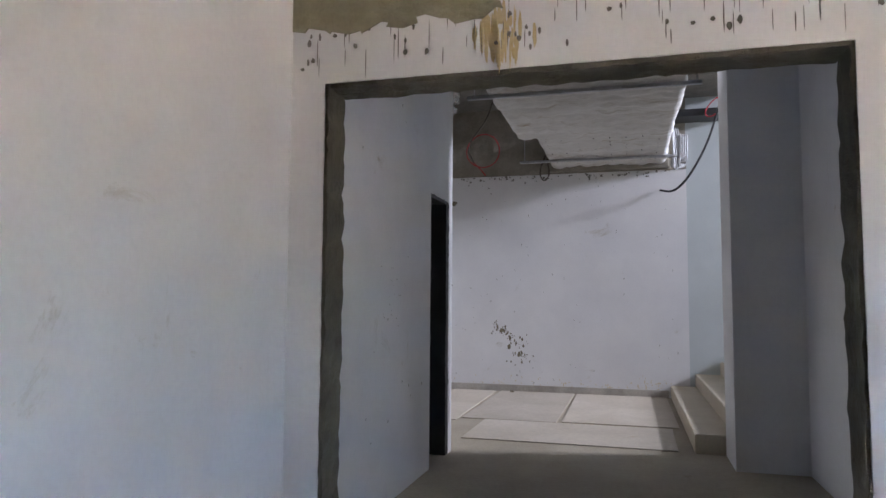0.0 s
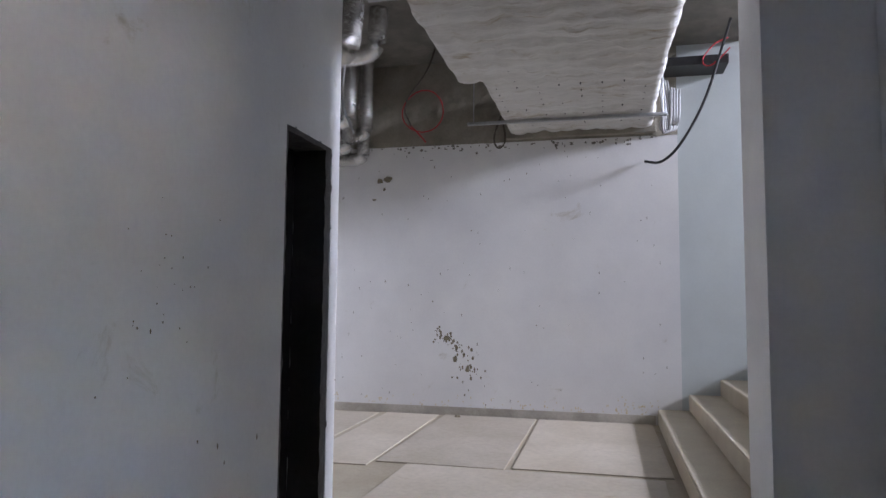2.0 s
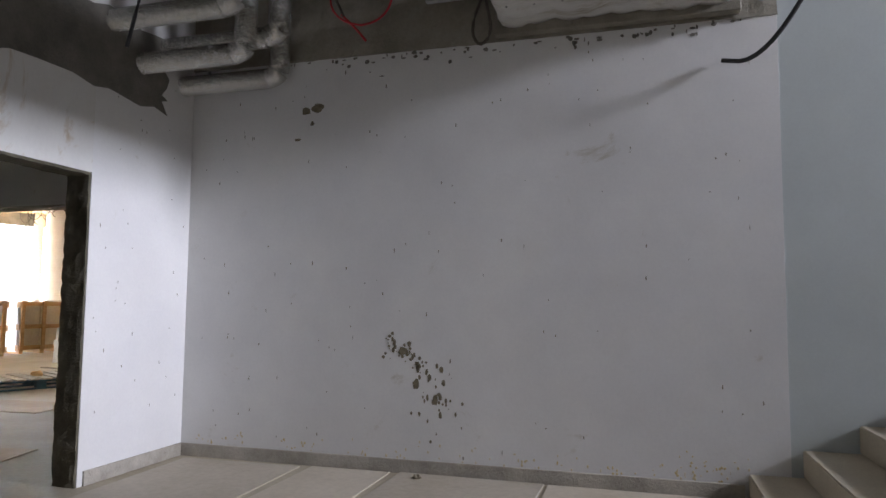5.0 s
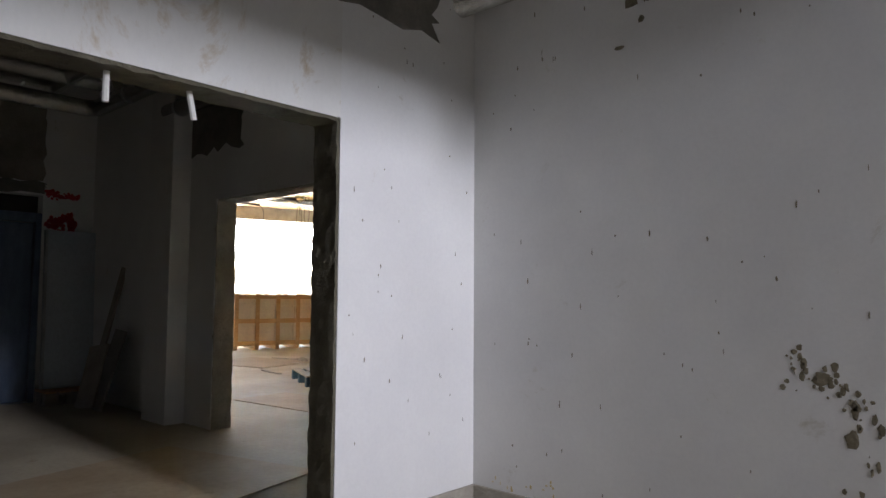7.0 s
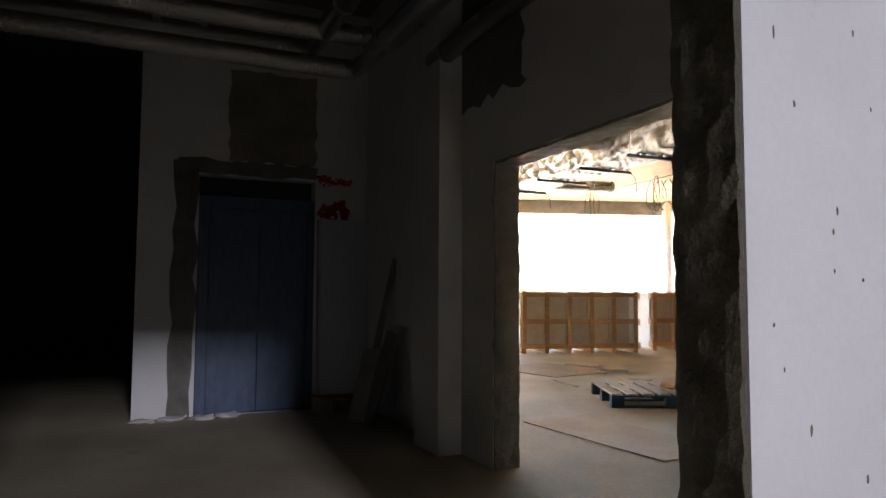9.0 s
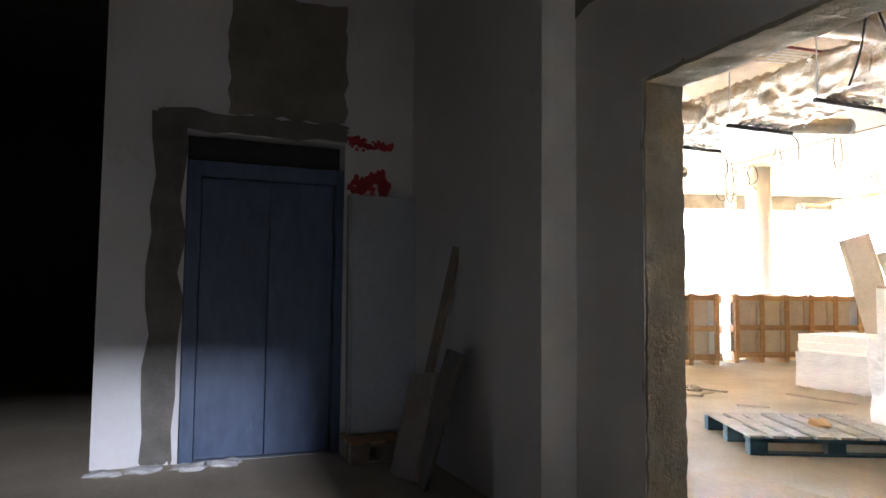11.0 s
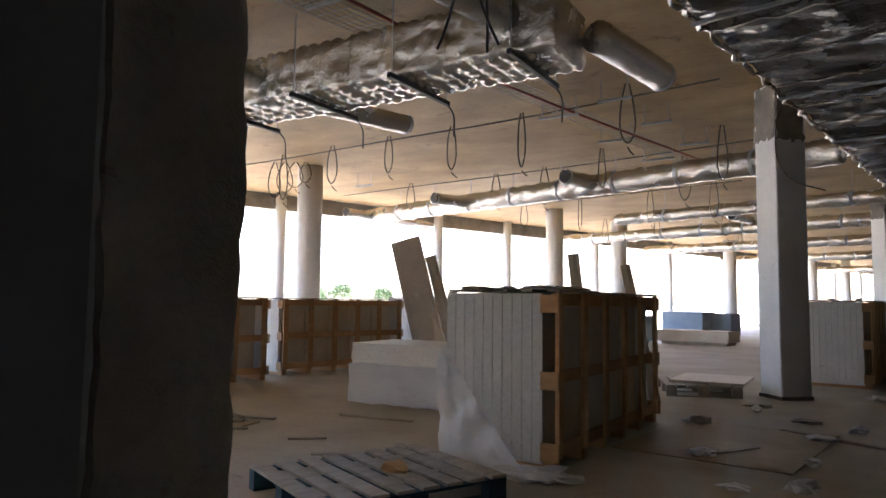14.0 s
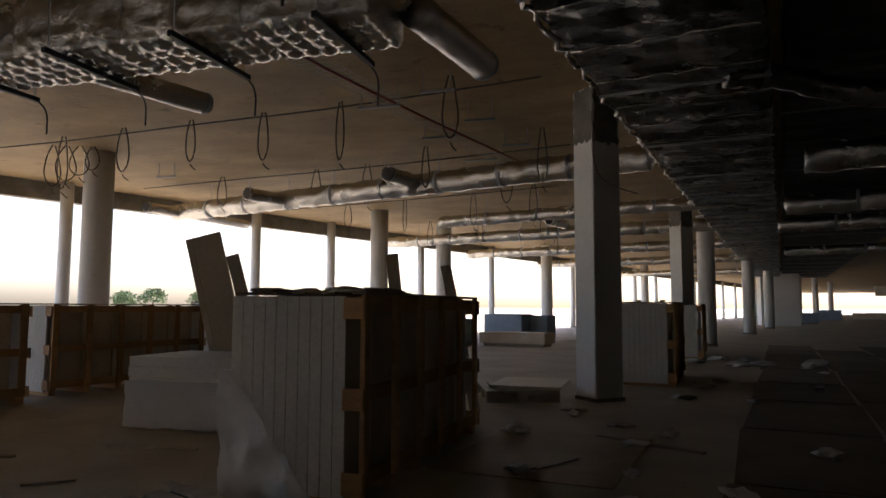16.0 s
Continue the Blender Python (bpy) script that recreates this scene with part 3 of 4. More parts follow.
br = random.Random(19)
for i in range(4):
    for j in range(9):
        x, y = -6.6 + 1.35 * i + 0.17 * (2.5 * j), 12.2 + 2.55 * j + br.uniform(-0.1, 0.1)
        if br.random() < 0.88:
            sheet(x, x + 1.3, y, y + 2.5, 0.001 + 0.0015 * (i % 2), -9.6 + br.uniform(-2, 2), "brown packing board covering the hall floor, darkened for the shaded side", SHADECARD)

# ---- lift ----
lift = thing("lift_door", "closed lift doors covered with blue protective film", "lift door", pose(-10.49, 0, 0))
for y0, y1 in ((7.33, 7.835), (7.84, 8.345)):
    part("door_leaf", soft(boxes((-0.09, -0.05, y0, y1, 0.01, 2.12)), 0.004), LIFTBLUE, lift)
for y0, y1 in ((7.225, 7.325), (8.35, 8.415)):
    part("jamb", soft(boxes((-0.14, 0.012, y0, y1, 0, 2.24)), 0.004), LIFTBLUE, lift)
part("header", soft(boxes((-0.14, 0.012, 7.327, 8.348, 2.125, 2.24)), 0.004), LIFTBLUE, lift)
part("sill", soft(boxes((-0.14, 0.02, 7.327, 8.348, -0.0, 0.008)), 0.002), STEEL, lift)
# black plate stands in for the darkness of the gap above the header
part("gap_shade", boxes((-0.19, -0.15, 7.23, 8.41, 2.24, 2.45)), BLACK, lift)


def crumple(name, x, y, z, sx, sy, sz, material, label, category, seed, cuts=2):
    bm = bmesh.new()
    bmesh.ops.create_icosphere(bm, subdivisions=cuts, radius=1)
    for v in bm.verts:
        d = noise.noise(v.co * 2.1 + Vector((seed * 3.1, 0, 0))) * 0.7 + noise.noise(v.co * 5 + Vector((0, seed, 0))) * 0.35
        v.co *= 1 + d
        v.co = Vector((v.co.x * sx, v.co.y * sy, max(0, v.co.z * sz + sz * 0.5)))
    ob = tagged(part(name, bm, material), label, category)
    ob.location = (x, y, z)
    return ob


for k, (x, y) in enumerate(((-10.3, 6.75), (-10.33, 7.0), (-10.3, 7.3), (-10.34, 7.55))):
    crumple("paper_scrap", x, y, 0, 0.07, 0.12, 0.03, PAPER, "crumpled white paper on the floor by the lift", "paper", k)


# ---- pallets and crates ----
def pallet(m, label, paint, deck, gap=7, w=1.2, d=1.0, parts_label=""):
    p = thing("pallet", label, "pallet", m)
    for y in (0, d / 2 - 0.05, d - 0.1):
        part("bottom_board", soft(boxes((0, w, y, y + 0.1, 0, 0.02)), 0.003), paint, p)
        for x in (0, w / 2 - 0.07, w - 0.14):
            part("block", soft(boxes((x, x + 0.14, y, y + 0.1, 0.02, 0.115)), 0.004), paint, p)
        part("stringer", soft(boxes((0, w, y, y + 0.1, 0.115, 0.135)), 0.003), paint, p)
    n = gap
    for i in range(n):
        x = i * (w - 0.12) / (n - 1)
        part("deck_board", soft(boxes((x, x + 0.12, 0, d, 0.135, 0.157)), 0.003), deck, p)
    return p


blue_pallet = pallet(pose(-9.28, 11.45, 0, 0, 0, 65), "blue-edged wooden pallet with a worn grey deck", PALLETBLUE, WOOD_GREY, 8, 1.35, 1.1)
crumple("rubble_lump", -9.35, 12.3, 0.157, 0.1, 0.05, 0.05, WOOD, "broken brown lump on the pallet", "rubble", 4)


def crate(m, length, depth, height, bays, label, group="slab crates", white_end=True, mat_wood=WOOD):
    """A slab crate: x along its long side, the framed face at y=0."""
    c = thing("slab_crate", label, "crate", m, group)
    for k in range(bays + 1):
        x = k * (length - 0.09) / bays
        part("skid", soft(boxes((x, x + 0.09, 0.03, depth - 0.03, 0, 0.09)), 0.004), mat_wood, c)
        for y0, y1 in ((0, 0.035), (depth - 0.035, depth)):
            part("post", soft(boxes((x, x + 0.09, y0, y1, 0.091, height)), 0.004), mat_wood, c)
    for z in (0.10, height * 0.5 - 0.03, height - 0.11):
        for y0, y1 in ((0.036, 0.06), (depth - 0.06, depth - 0.036)):
            part("rail", soft(boxes((0, length, y0, y1, z, z + 0.1)), 0.004), mat_wood, c)
    n = bays
    for k in range(n):
        w = (length - 0.16) / n
        part("slab", soft(boxes((0.08 + k * w, 0.08 + (k + 1) * w - 0.02, 0.22, depth - 0.22, 0.1, height - 0.03)), 0.004), PANEL, c)
    for x0, x1 in ((-0.022, -0.002), (length + 0.002, length + 0.022)):
        w = (depth - 0.13) / 10
        for i in range(10):
            part("end_board", soft(boxes((x0, x1, 0.13 + i * w + 0.001, 0.13 + (i + 1) * w - 0.001, 0.05, height - 0.01)), 0.003), WHITEBOARD if white_end else mat_wood, c)
        for z in (0.08, height * 0.45, height - 0.16):
            part("end_rail", soft(boxes((x0 + (-0.022 if x0 < 0 else 0.022), x1 + (-0.022 if x0 < 0 else 0.022), -0.01, 0.14, z, z + 0.14)), 0.004), mat_wood, c)
    for i in range(5):
        y = i * (depth - 0.1) / 4
        part("top_board", soft(boxes((0, length, y, y + 0.1, height + 0.001, height + 0.02)), 0.003), WOOD_GREY, c)
    return c


crate(pose(-8.66, 13.48, 0, 0, 0, 88.5), 2.75, 1.0, 1.36, 5, "tall wooden slab crate with white boarded end and torn film")
crate(pose(-15.42, 14.0, 0, 0, 0, 75), 2.55, 0.9, 1.29, 5, "wooden slab crate with framed bays by the bright front")
crate(pose(-15.02, 17.1, 0, 0, 0, 77), 2.7, 0.9, 1.29, 5, "wooden slab crate with framed bays by the bright front")
crate(pose(-14.4, 20.3, 0, 0, 0, 77), 3.2, 0.9, 1.35, 6, "wooden slab crate with framed bays by the bright front")
crate(pose(-6.48, 21.1, 0, 0, 0, 84), 2.2, 1.0, 1.36, 4, "wooden slab crate with white boarded end behind a column")
crate(pose(-5.6, 27.6, 0, 0, 0, 84), 2.2, 1.0, 1.36, 4, "dark wooden slab crate beside a column")

# white stack wrapped in film, with boards leaning on it
stack = thing("panel_stack", "stack of white panels wrapped in clear film on a pallet", "stack", pose(-12.2, 15.4, 0, 0, 0, 2))
for i in range(3):
    part("skid", soft(boxes((0.05 + i * 0.75, 0.17 + i * 0.75, 0, 1.0, 0, 0.1)), 0.004), WOOD_GREY, stack)
for i in range(6):
    z = 0.1 + i * 0.108
    part("panel", soft(boxes((0.012 * (i % 2), 1.75 - 0.01 * (i % 3), 0, 1.0, z, z + 0.106)), 0.004), WHITEBOARD, stack)


def film_sheet(points, nx, ny, amp, seed):
    """A crumpled sheet spanned by four corners."""
    bm = bmesh.new()
    a, b, c, d = (Vector(p) for p in points)
    g = []
    for j in range(ny + 1):
        row = []
        for i in range(nx + 1):
            u, v = i / nx, j / ny
            p = a.lerp(b, u).lerp(d.lerp(c, u), v)
            row.append(bm.verts.new(p + noise.noise_vector(p * 5 + Vector((seed, 0, 0))) * amp + noise.noise_vector(p * 14) * amp * 0.4))
        g.append(row)
    for j in range(ny):
        for i in range(nx):
            bm.faces.new((g[j][i], g[j][i + 1], g[j + 1][i + 1], g[j + 1][i]))
    return bm


part("film_wrap", film_sheet(((-0.02, -0.03, 0.02), (1.8, -0.03, 0.02), (1.8, -0.02, 0.5), (-0.02, -0.02, 0.5)), 40, 14, 0.02, 1), FILM, stack, "crumpled clear film", True)
tagged(part("plastic_film", film_sheet(((-9.72, 13.42, 0.85), (-9.6, 13.42, 0.8), (-8.8, 13.2, 0.012), (-9.6, 13.3, 0.012)), 24, 24, 0.045, 2), FILM, smooth=True), "torn clear plastic film hanging from the crate", "film")

for k, (x, y, w, h, lean, roll) in enumerate(((-11.8, 16.9, 0.45, 2.25, -4, -15), (-11.45, 17.0, 0.16, 2.0, -4, -16), (-8.9, 17.4, 0.13, 1.8, 2, -12), (-9.85, 17.6, 0.16, 1.95, 0, -6))):
    ob = tagged(part("leaning_plank", soft(boxes((-w / 2, w / 2, 0, 0.04, 0, h), (-w / 2 + 0.05, -w / 2 + 0.08, -0.006, 0, 0, h), (w / 2 - 0.08, w / 2 - 0.05, -0.006, 0, 0, h)), 0.004), BOARD), "pale grooved plank standing among the crates", "plank", "standing planks")
    ob.matrix_world = pose(x, y, 0.02, lean, roll, 20)

# low stack, far packs
pallet(pose(-9.0, 18.4, 0, 0, 0, 20), "low grey pallet with sheets beside a column", WOOD_GREY, WOOD_GREY, 7, 1.0, 1.2)
tagged(part("thin_sheet", soft(boxes((-9.05, -8.05, 18.75, 19.9, 0.158, 0.2)), 0.004), BOARD), "thin pile of pale sheets on a pallet", "sheets")
for x, y, w, d, h, m_, lab in ((-13.2, 36.0, 1.6, 1.2, 1.0, BLUEBOX, "blue wrapped pack on the far floor"), (-11.7, 36.5, 1.0, 1.0, 0.95, BLUEBOX, "blue wrapped pack on the far floor"), (-12.3, 31.5, 2.3, 1.0, 0.45, PANEL, "low pale stack on the far floor"), (-13.0, 30.5, 0.5, 0.8, 0.9, BLUEBOX, "blue wrapped pack on the far floor"), (4, 70, 2, 1.5, 0.9, BLUEBOX, "blue pack far down the hall"), (9, 84, 2, 1.5, 1.1, BLUEBOX, "blue pack far down the hall"), (14, 92, 3, 1.5, 0.8, PANEL, "pale stack far down the hall")):
    p_ = thing("wrapped_pack", lab, "pack", pose(x, y, 0, 0, 0, -12))
    part("skid", soft(boxes((0.1, w - 0.1, 0.1, d - 0.1, 0, 0.1)), 0.004), WOOD_GREY, p_)
    part("load", soft(boxes((0, w, 0, d, 0.1, h)), 0.02, 2), m_, p_)

# ---- columns ----
def column(x, y, r, base=0.0):
    c = thing("column", "round white-painted concrete column, scuffed at the foot", "column", pose(x, y, 0), "hall columns", "structure")
    part("shaft", lathe(((r, 0), (r, 1.3), (r * 1.0, 3.0), (r, SOFFIT)), 28), COLUMN, c, smooth=True)
    part("foot", lathe(((r + 0.03, 0), (r + 0.02, 0.05), (r + 0.004, 0.09)), 28), MORTAR, c)
    return c


def square_column(x, y, a, turn):
    c = thing("column", "square white-painted concrete column with a bare mortar top", "column", pose(x, y, 0, 0, 0, turn), "hall columns", "structure")
    h = a / 2
    part("shaft", soft(boxes((-h, h, -h, h, 0, SOFFIT)), 0.012, 2), COLUMN, c)
    part("bare_top", ragged("y", -h, -h + 0.02, h - 0.01, 3.62, 4.38, 0.03, -0.005, 31), MORTAR, c, "bare mortar where the paint stops")
    part("bare_top", ragged("x", h, -h + 0.02, h - 0.02, 3.58, 4.38, 0.03, 0.005, 32), MORTAR, c, "bare mortar where the paint stops")
    part("foot", boxes((-h - 0.015, h + 0.015, -h - 0.015, h + 0.015, 0, 0.05)), MORTAR, c)
    return c


square_column(-7.57, 19.2, 0.46, -49)
square_column(-5.95, 30.1, 0.46, -49)
for x, y, r in ((-5.0, 34.0, 0.29), (-2.2, 45.6, 0.29), (0.3, 56, 0.29), (4.3, 68.5, 0.29), (9, 85, 0.29), (14, 101, 0.29)):
    column(x, y, r)
for s in (0.0, 9.7, 13.8, 24.0, 36.2, 43.2, 55, 66.7):
    column(-17.6 + s * math.sin(radians(14)), 20.5 + s * math.cos(radians(14)), 0.29)
for s in (-6.0, 3.3, 9.45, 13.0, 18.7, 24.9, 31.2, 35.3, 41.5, 47.5, 53, 60, 66, 72, 79, 86, 93, 100, 108):
    p = FRONT @ Vector((0.28, s, 0))
    column(p.x, p.y, 0.16)


# ---- insulated ducts ----
def quilt(nx, ny, size, cells, bulge, wrinkle, seed, ridged=False, crumpled=False):
    """A box-shaped quilted sleeve: x, y, z sizes; pillows of cells (per metre) swell outward."""
    sx, sy, sz = size
    bm = bmesh.new()
    nz = max(2, round(nx * sz / sx))
    loop = [(i / nx * sx, 0.0, (0, -1)) for i in range(nx)] + [(sx, i / nz * sz, (1, 0)) for i in range(nz)] + [(sx - i / nx * sx, sz, (0, 1)) for i in range(nx)] + [(0.0, sz - i / nz * sz, (-1, 0)) for i in range(nz)]
    rings = []
    for j in range(ny + 1):
        y = sy * j / ny
        ring = []
        for x, z, (ox, oz) in loop:
            u = x if oz else z
            p = abs(math.sin(math.pi * u * cells)) * abs(math.sin(math.pi * y * cells))
            if not ridged and ox and crumpled:
                p = 0.5 + 0.9 * noise.noise(Vector((seed, y * 3.0, z * 7))) + 0.7 * noise.noise(Vector((y * 9.0, z * 12, seed)))
                p = max(0.0, p)
            if ridged:
                p = abs(math.sin(math.pi * (y * cells + noise.noise(Vector((x * 0.8, y * 0.6, seed))) * 0.25)))
            w = noise.noise(Vector((x * 4 + seed, y * 4, z * 4))) * wrinkle
            seam = -bulge * 0.8 if (y % 1.2) < 0.06 else 0
            d = bulge * p ** 0.6 + w + seam
            ring.append(bm.verts.new((x + ox * d, y, z + oz * d)))
        rings.append(ring)
    n = len(loop)
    for r, s in zip(rings, rings[1:]):
        for k in range(n):
            bm.faces.new((r[k], r[(k + 1) % n], s[(k + 1) % n], s[k]))
    bm.faces.new(rings[0][::-1]), bm.faces.new(rings[-1])
    bmesh.ops.recalc_face_normals(bm, faces=bm.faces[:])
    return bm


def rod(parent, x, y, z0, z1=SOFFIT, r=0.006):
    return part("hanger_rod", tube(((x, y, z0), (x, y, z1)), r, 6), STEEL, parent)


# white cloth-covered duct in the passage
duct = thing("insulated_duct", "wide duct wrapped in grubby white quilted cloth under the ceiling", "duct")
near = part("sleeve", quilt(36, 66, (1.82, 3.3, 0.45), 5.0, 0.03, 0.035, 1), FABRIC, duct, smooth=True)
near.matrix_world = pose(-1.64, 3.5, 3.40)
far_ = part("sleeve", quilt(32, 42, (1.62, 2.1, 0.42), 5.0, 0.025, 0.03, 2), FABRIC, duct, smooth=True)
far_.matrix_world = pose(-1.44, 6.8, 3.44)
pins = [(-1.55 + 0.2 * i, 3.6 + 0.2 * j) for i in range(9) for j in range(26)]
pb = bmesh.new()
for x, y in pins:
    z = 3.392 if y < 6.8 else 3.43
    if y < 6.8 or x > -1.4:
        box(pb, x - 0.006, x + 0.006, y - 0.006, y + 0.006, z, z + 0.02)
tagged(part("pin", pb, BLACK, duct), kind="stuff")
for y, z in ((4.9, 3.345), (8.25, 3.375)):
    part("support_bar", soft(boxes((-1.85, 0.32, y, y + 0.04, z, z + 0.035)), 0.004), STEEL, duct)
    for x in (-1.78, 0.28):
        rod(duct, x, y + 0.02, z)
part("end_collar", soft(boxes((-1.5, 0.25, 8.9, 8.985, 3.36, 3.9)), 0.006), CONCRETE, duct)
structure("wall_stair_beam", boxes((0.3, 1.0, 8.6, 8.99, 4.02, 4.12)), BLACK, "black steel beam at the stair opening")

# foil-wrapped pipes through the lobby into the hall
for k, (y, z) in enumerate(((8.02, 3.42), (8.35, 3.2), (8.62, 3.42), (8.86, 3.17))):
    pipe = thing("foil_pipe", "round pipe wrapped in silver foil under the ceiling", "pipe", group="foil pipes")
    xe = -3.3 - 0.12 * (k % 2)
    xw = -9.0 + 0.25 * k
    ys = 2.3
    part("run", tube(((xw, y, z), (xe, y, z)), 0.085, 14), FOIL, pipe, smooth=True)
    part("riser", tube(((xe, y, z), (xe + 0.09, y, z + 0.03), (xe + 0.1, y, z + 0.12), (xe + 0.1, y, SOFFIT)), 0.085, 14), FOIL, pipe, smooth=True)
    if k < 3:
        part("cross_run", tube(((xw, y, z), (xw - 0.1, y - 0.06, z), (xw - 0.1, y - 0.2, z), (xw - 0.1, ys, z)), 0.085, 14), FOIL, pipe, smooth=True)
    for x in (-5.2, -6.6, -8.0):
        part("strap", lathe(((0.089, -0.02), (0.09, 0.02)), 14), STEEL, pipe).matrix_world = pose(x, y, z, 0, 90, 0)
for z, y in ((3.62, 6.6), (3.9, 7.3)):
    pipe = thing("foil_pipe", "round pipe wrapped in silver foil under the ceiling", "pipe", group="foil pipes")
    part("run", tube(((-4.2, y, z), (-2.75, y, z), (-2.62, y, z + 0.1), (-2.6, y, SOFFIT)), 0.1, 14), FOIL, pipe, smooth=True)
    rod(pipe, -3.4, y, z)

# big dull duct and bright quilted duct in the large hall
big = thing("dull_duct", "very wide duct in dull wrinkled foil along the hall", "duct", pose(-7.95, 13.0, 3.62, 0, 0, -9.6))
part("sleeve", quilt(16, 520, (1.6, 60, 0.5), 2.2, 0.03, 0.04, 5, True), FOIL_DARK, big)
for k in range(22):
    part("strap", soft(boxes((-0.05, 1.65, 1.2 + 2.6 * k, 1.24 + 2.6 * k, -0.075, -0.05)), 0.004), STEEL, big)
# bright foil tube added along the duct's edge to draw its glints
seam = tube([(-0.04 + 0.02 * math.sin(k * 2.1), 0.1 * k, -0.02 + 0.02 * math.sin(k * 1.3)) for k in range(600)], 0.022, 6, smooth=0)
for v in seam.verts:
    v.co += noise.noise_vector(v.co * 11) * 0.03
part("edge_seam", seam, FOIL, big, "bright crumpled foil added along the edge for its glints")
# bright foil ribs added across the sleeve as glint lines
for k in range(60):
    rib = tube([(0.02 + 1.56 * j / 12, 0.55 + 0.95 * k + 0.02 * math.sin(j * 1.7 + k), -0.045 + 0.012 * math.sin(j * 2.3 + k)) for j in range(13)], 0.012, 5, smooth=0)
    part("seam", rib, FOIL, big)
# black duct shape added to darken the right side of the ceiling
shade_box = thing("shade_duct", "wide black duct shape added for the dark right of the ceiling", "duct", pose(-7.95, 13.0, 3.78, 0, 0, -9.6))
part("sleeve", quilt(14, 260, (3.2, 60, 0.5), 1.6, 0.02, 0.03, 9, True), BLACK, shade_box).matrix_local = pose(1.78, 0, 0)
for k in range(14):
    part("strap", soft(boxes((1.72, 5.05, 1.9 + 4.1 * k, 1.94 + 4.1 * k, -0.065, -0.045)), 0.004), STEEL, shade_box)
bright = thing("quilted_duct", "wide duct in bright quilted aluminium foil", "duct")
part("sleeve", quilt(20, 340, (0.75, 9.6, 0.5), 6.0, 0.042, 0.02, 7, crumpled=True), FOIL, bright, smooth=True).matrix_world = pose(-18.5, 14.8, 3.56, 0, 0, -90)
for x in (-17.6, -16.1, -14.6, -13.2, -11.9, -10.6, -9.3):
    part("bracket", soft(boxes((x, x + 0.05, 13.85, 15.0, 3.47, 3.52)), 0.004), BLACK, bright)
    for y in (13.9, 14.95):
        rod(bright, x + 0.025, y, 3.47)
    part("tail", tube(((x, 15.0, 3.5), (x + 0.05, 15.1, 3.4), (x + 0.03, 15.12, 3.15)), 0.009, 6), BLACK, bright)


def stub(a, b, r, material=FOIL):
    p = thing("stub_pipe", "short round foil-wrapped pipe with an open end", "pipe", group="stub pipes")
    bm = tube([Vector(a).lerp(Vector(b), k / 14) for k in range(15)], r, 16, smooth=0)
    for v in bm.verts:
        v.co += noise.noise_vector(v.co * 6) * 0.012
    part("pipe", bm, material, p, smooth=True)
    d = (Vector(b) - Vector(a)).normalized()
    # black disc on the capped pipe draws the shade inside its mouth
    part("mouth_shade", tube((Vector(b) - d * 0.02, Vector(b) + d * 0.004), r * 0.86, 16), BLACK, p)
    part("collar", tube((Vector(b) - d * 0.06, Vector(b) - d * 0.02), r * 1.05, 16), STEEL, p)
    return p


for a, b, r in (((-12.6, 14.8, 3.78), (-12.1, 16.45, 3.78), 0.13), ((-16.4, 14.8, 3.75), (-16.0, 16.8, 3.75), 0.13), ((-8.75, 14.7, 3.82), (-8.5, 16.2, 3.82), 0.16), ((-12.6, 14.1, 3.85), (-13.0, 12.4, 3.85), 0.14),
                ((-9.4, 14.1, 3.9), (-9.7, 12.3, 3.9), 0.16), ((-14.9, 23.6, 3.75), (-15.3, 22.3, 3.75), 0.14), ((-11.3, 22.6, 3.8), (-11.6, 21.3, 3.8), 0.15), ((-18.6, 27.4, 3.75), (-18.9, 23.4, 3.75), 0.13), ((-9.2, 29.5, 3.7), (-9.5, 28.2, 3.7), 0.13)):
    stub(a, b, r)


def round_duct(points, r, z):
    d = thing("foil_duct", "long round duct wrapped in bright foil", "duct", group="foil ducts")
    (x0, y0), (x1, y1) = points[0], points[-1]
    bm = tube([(x0 + (x1 - x0) * k / 90, y0 + (y1 - y0) * k / 90, z) for k in range(91)], r, 14, smooth=0)
    bmesh.ops.subdivide_edges(bm, edges=bm.edges[:], cuts=1, use_grid_fill=True)
    for v in bm.verts:
        v.co += noise.noise_vector(v.co * 4.5) * 0.035 + noise.noise_vector(v.co * 12) * 0.012
    part("sleeve", bm, FOIL, d, smooth=True)
    n = int(math.hypot(x1 - x0, y1 - y0) / 1.3)
    for k in range(1, n):
        f = k / n
        p = Vector((x0 + (x1 - x0) * f, y0 + (y1 - y0) * f, z))
        e = Vector((x1 - x0, y1 - y0, 0)).normalized() * 0.03
        part("band", tube((p - e, p + e), r * 1.06, 14), STEEL, d)
        rod(d, p.x, p.y, z + r)
    return d


for pts, r, z in ((((-19.0, 24.7), (-6.8, 21.1)), 0.22, 3.78), (((-12.6, 28.1), (-5.2, 26.0)), 0.16, 3.72), (((-16.5, 34), (-4.2, 30.6)), 0.2, 3.75), (((-15, 40.5), (-2.8, 37)), 0.2, 3.75), (((-13, 49), (-1.5, 45.5)), 0.2, 3.75),
                  (((-9, 62), (1.5, 58)), 0.2, 3.75), (((-4.6, 20.5), (8, 17)), 0.22, 3.5), (((-4.0, 25.5), (9, 22)), 0.22, 3.5), (((-3.4, 30), (10, 26)), 0.2, 3.55), (((-1.5, 40), (12, 36)), 0.2, 3.6)):
    round_duct(pts, r, z)

flex = thing("flexible_duct", "curved flexible foil duct below the added black duct", "duct")
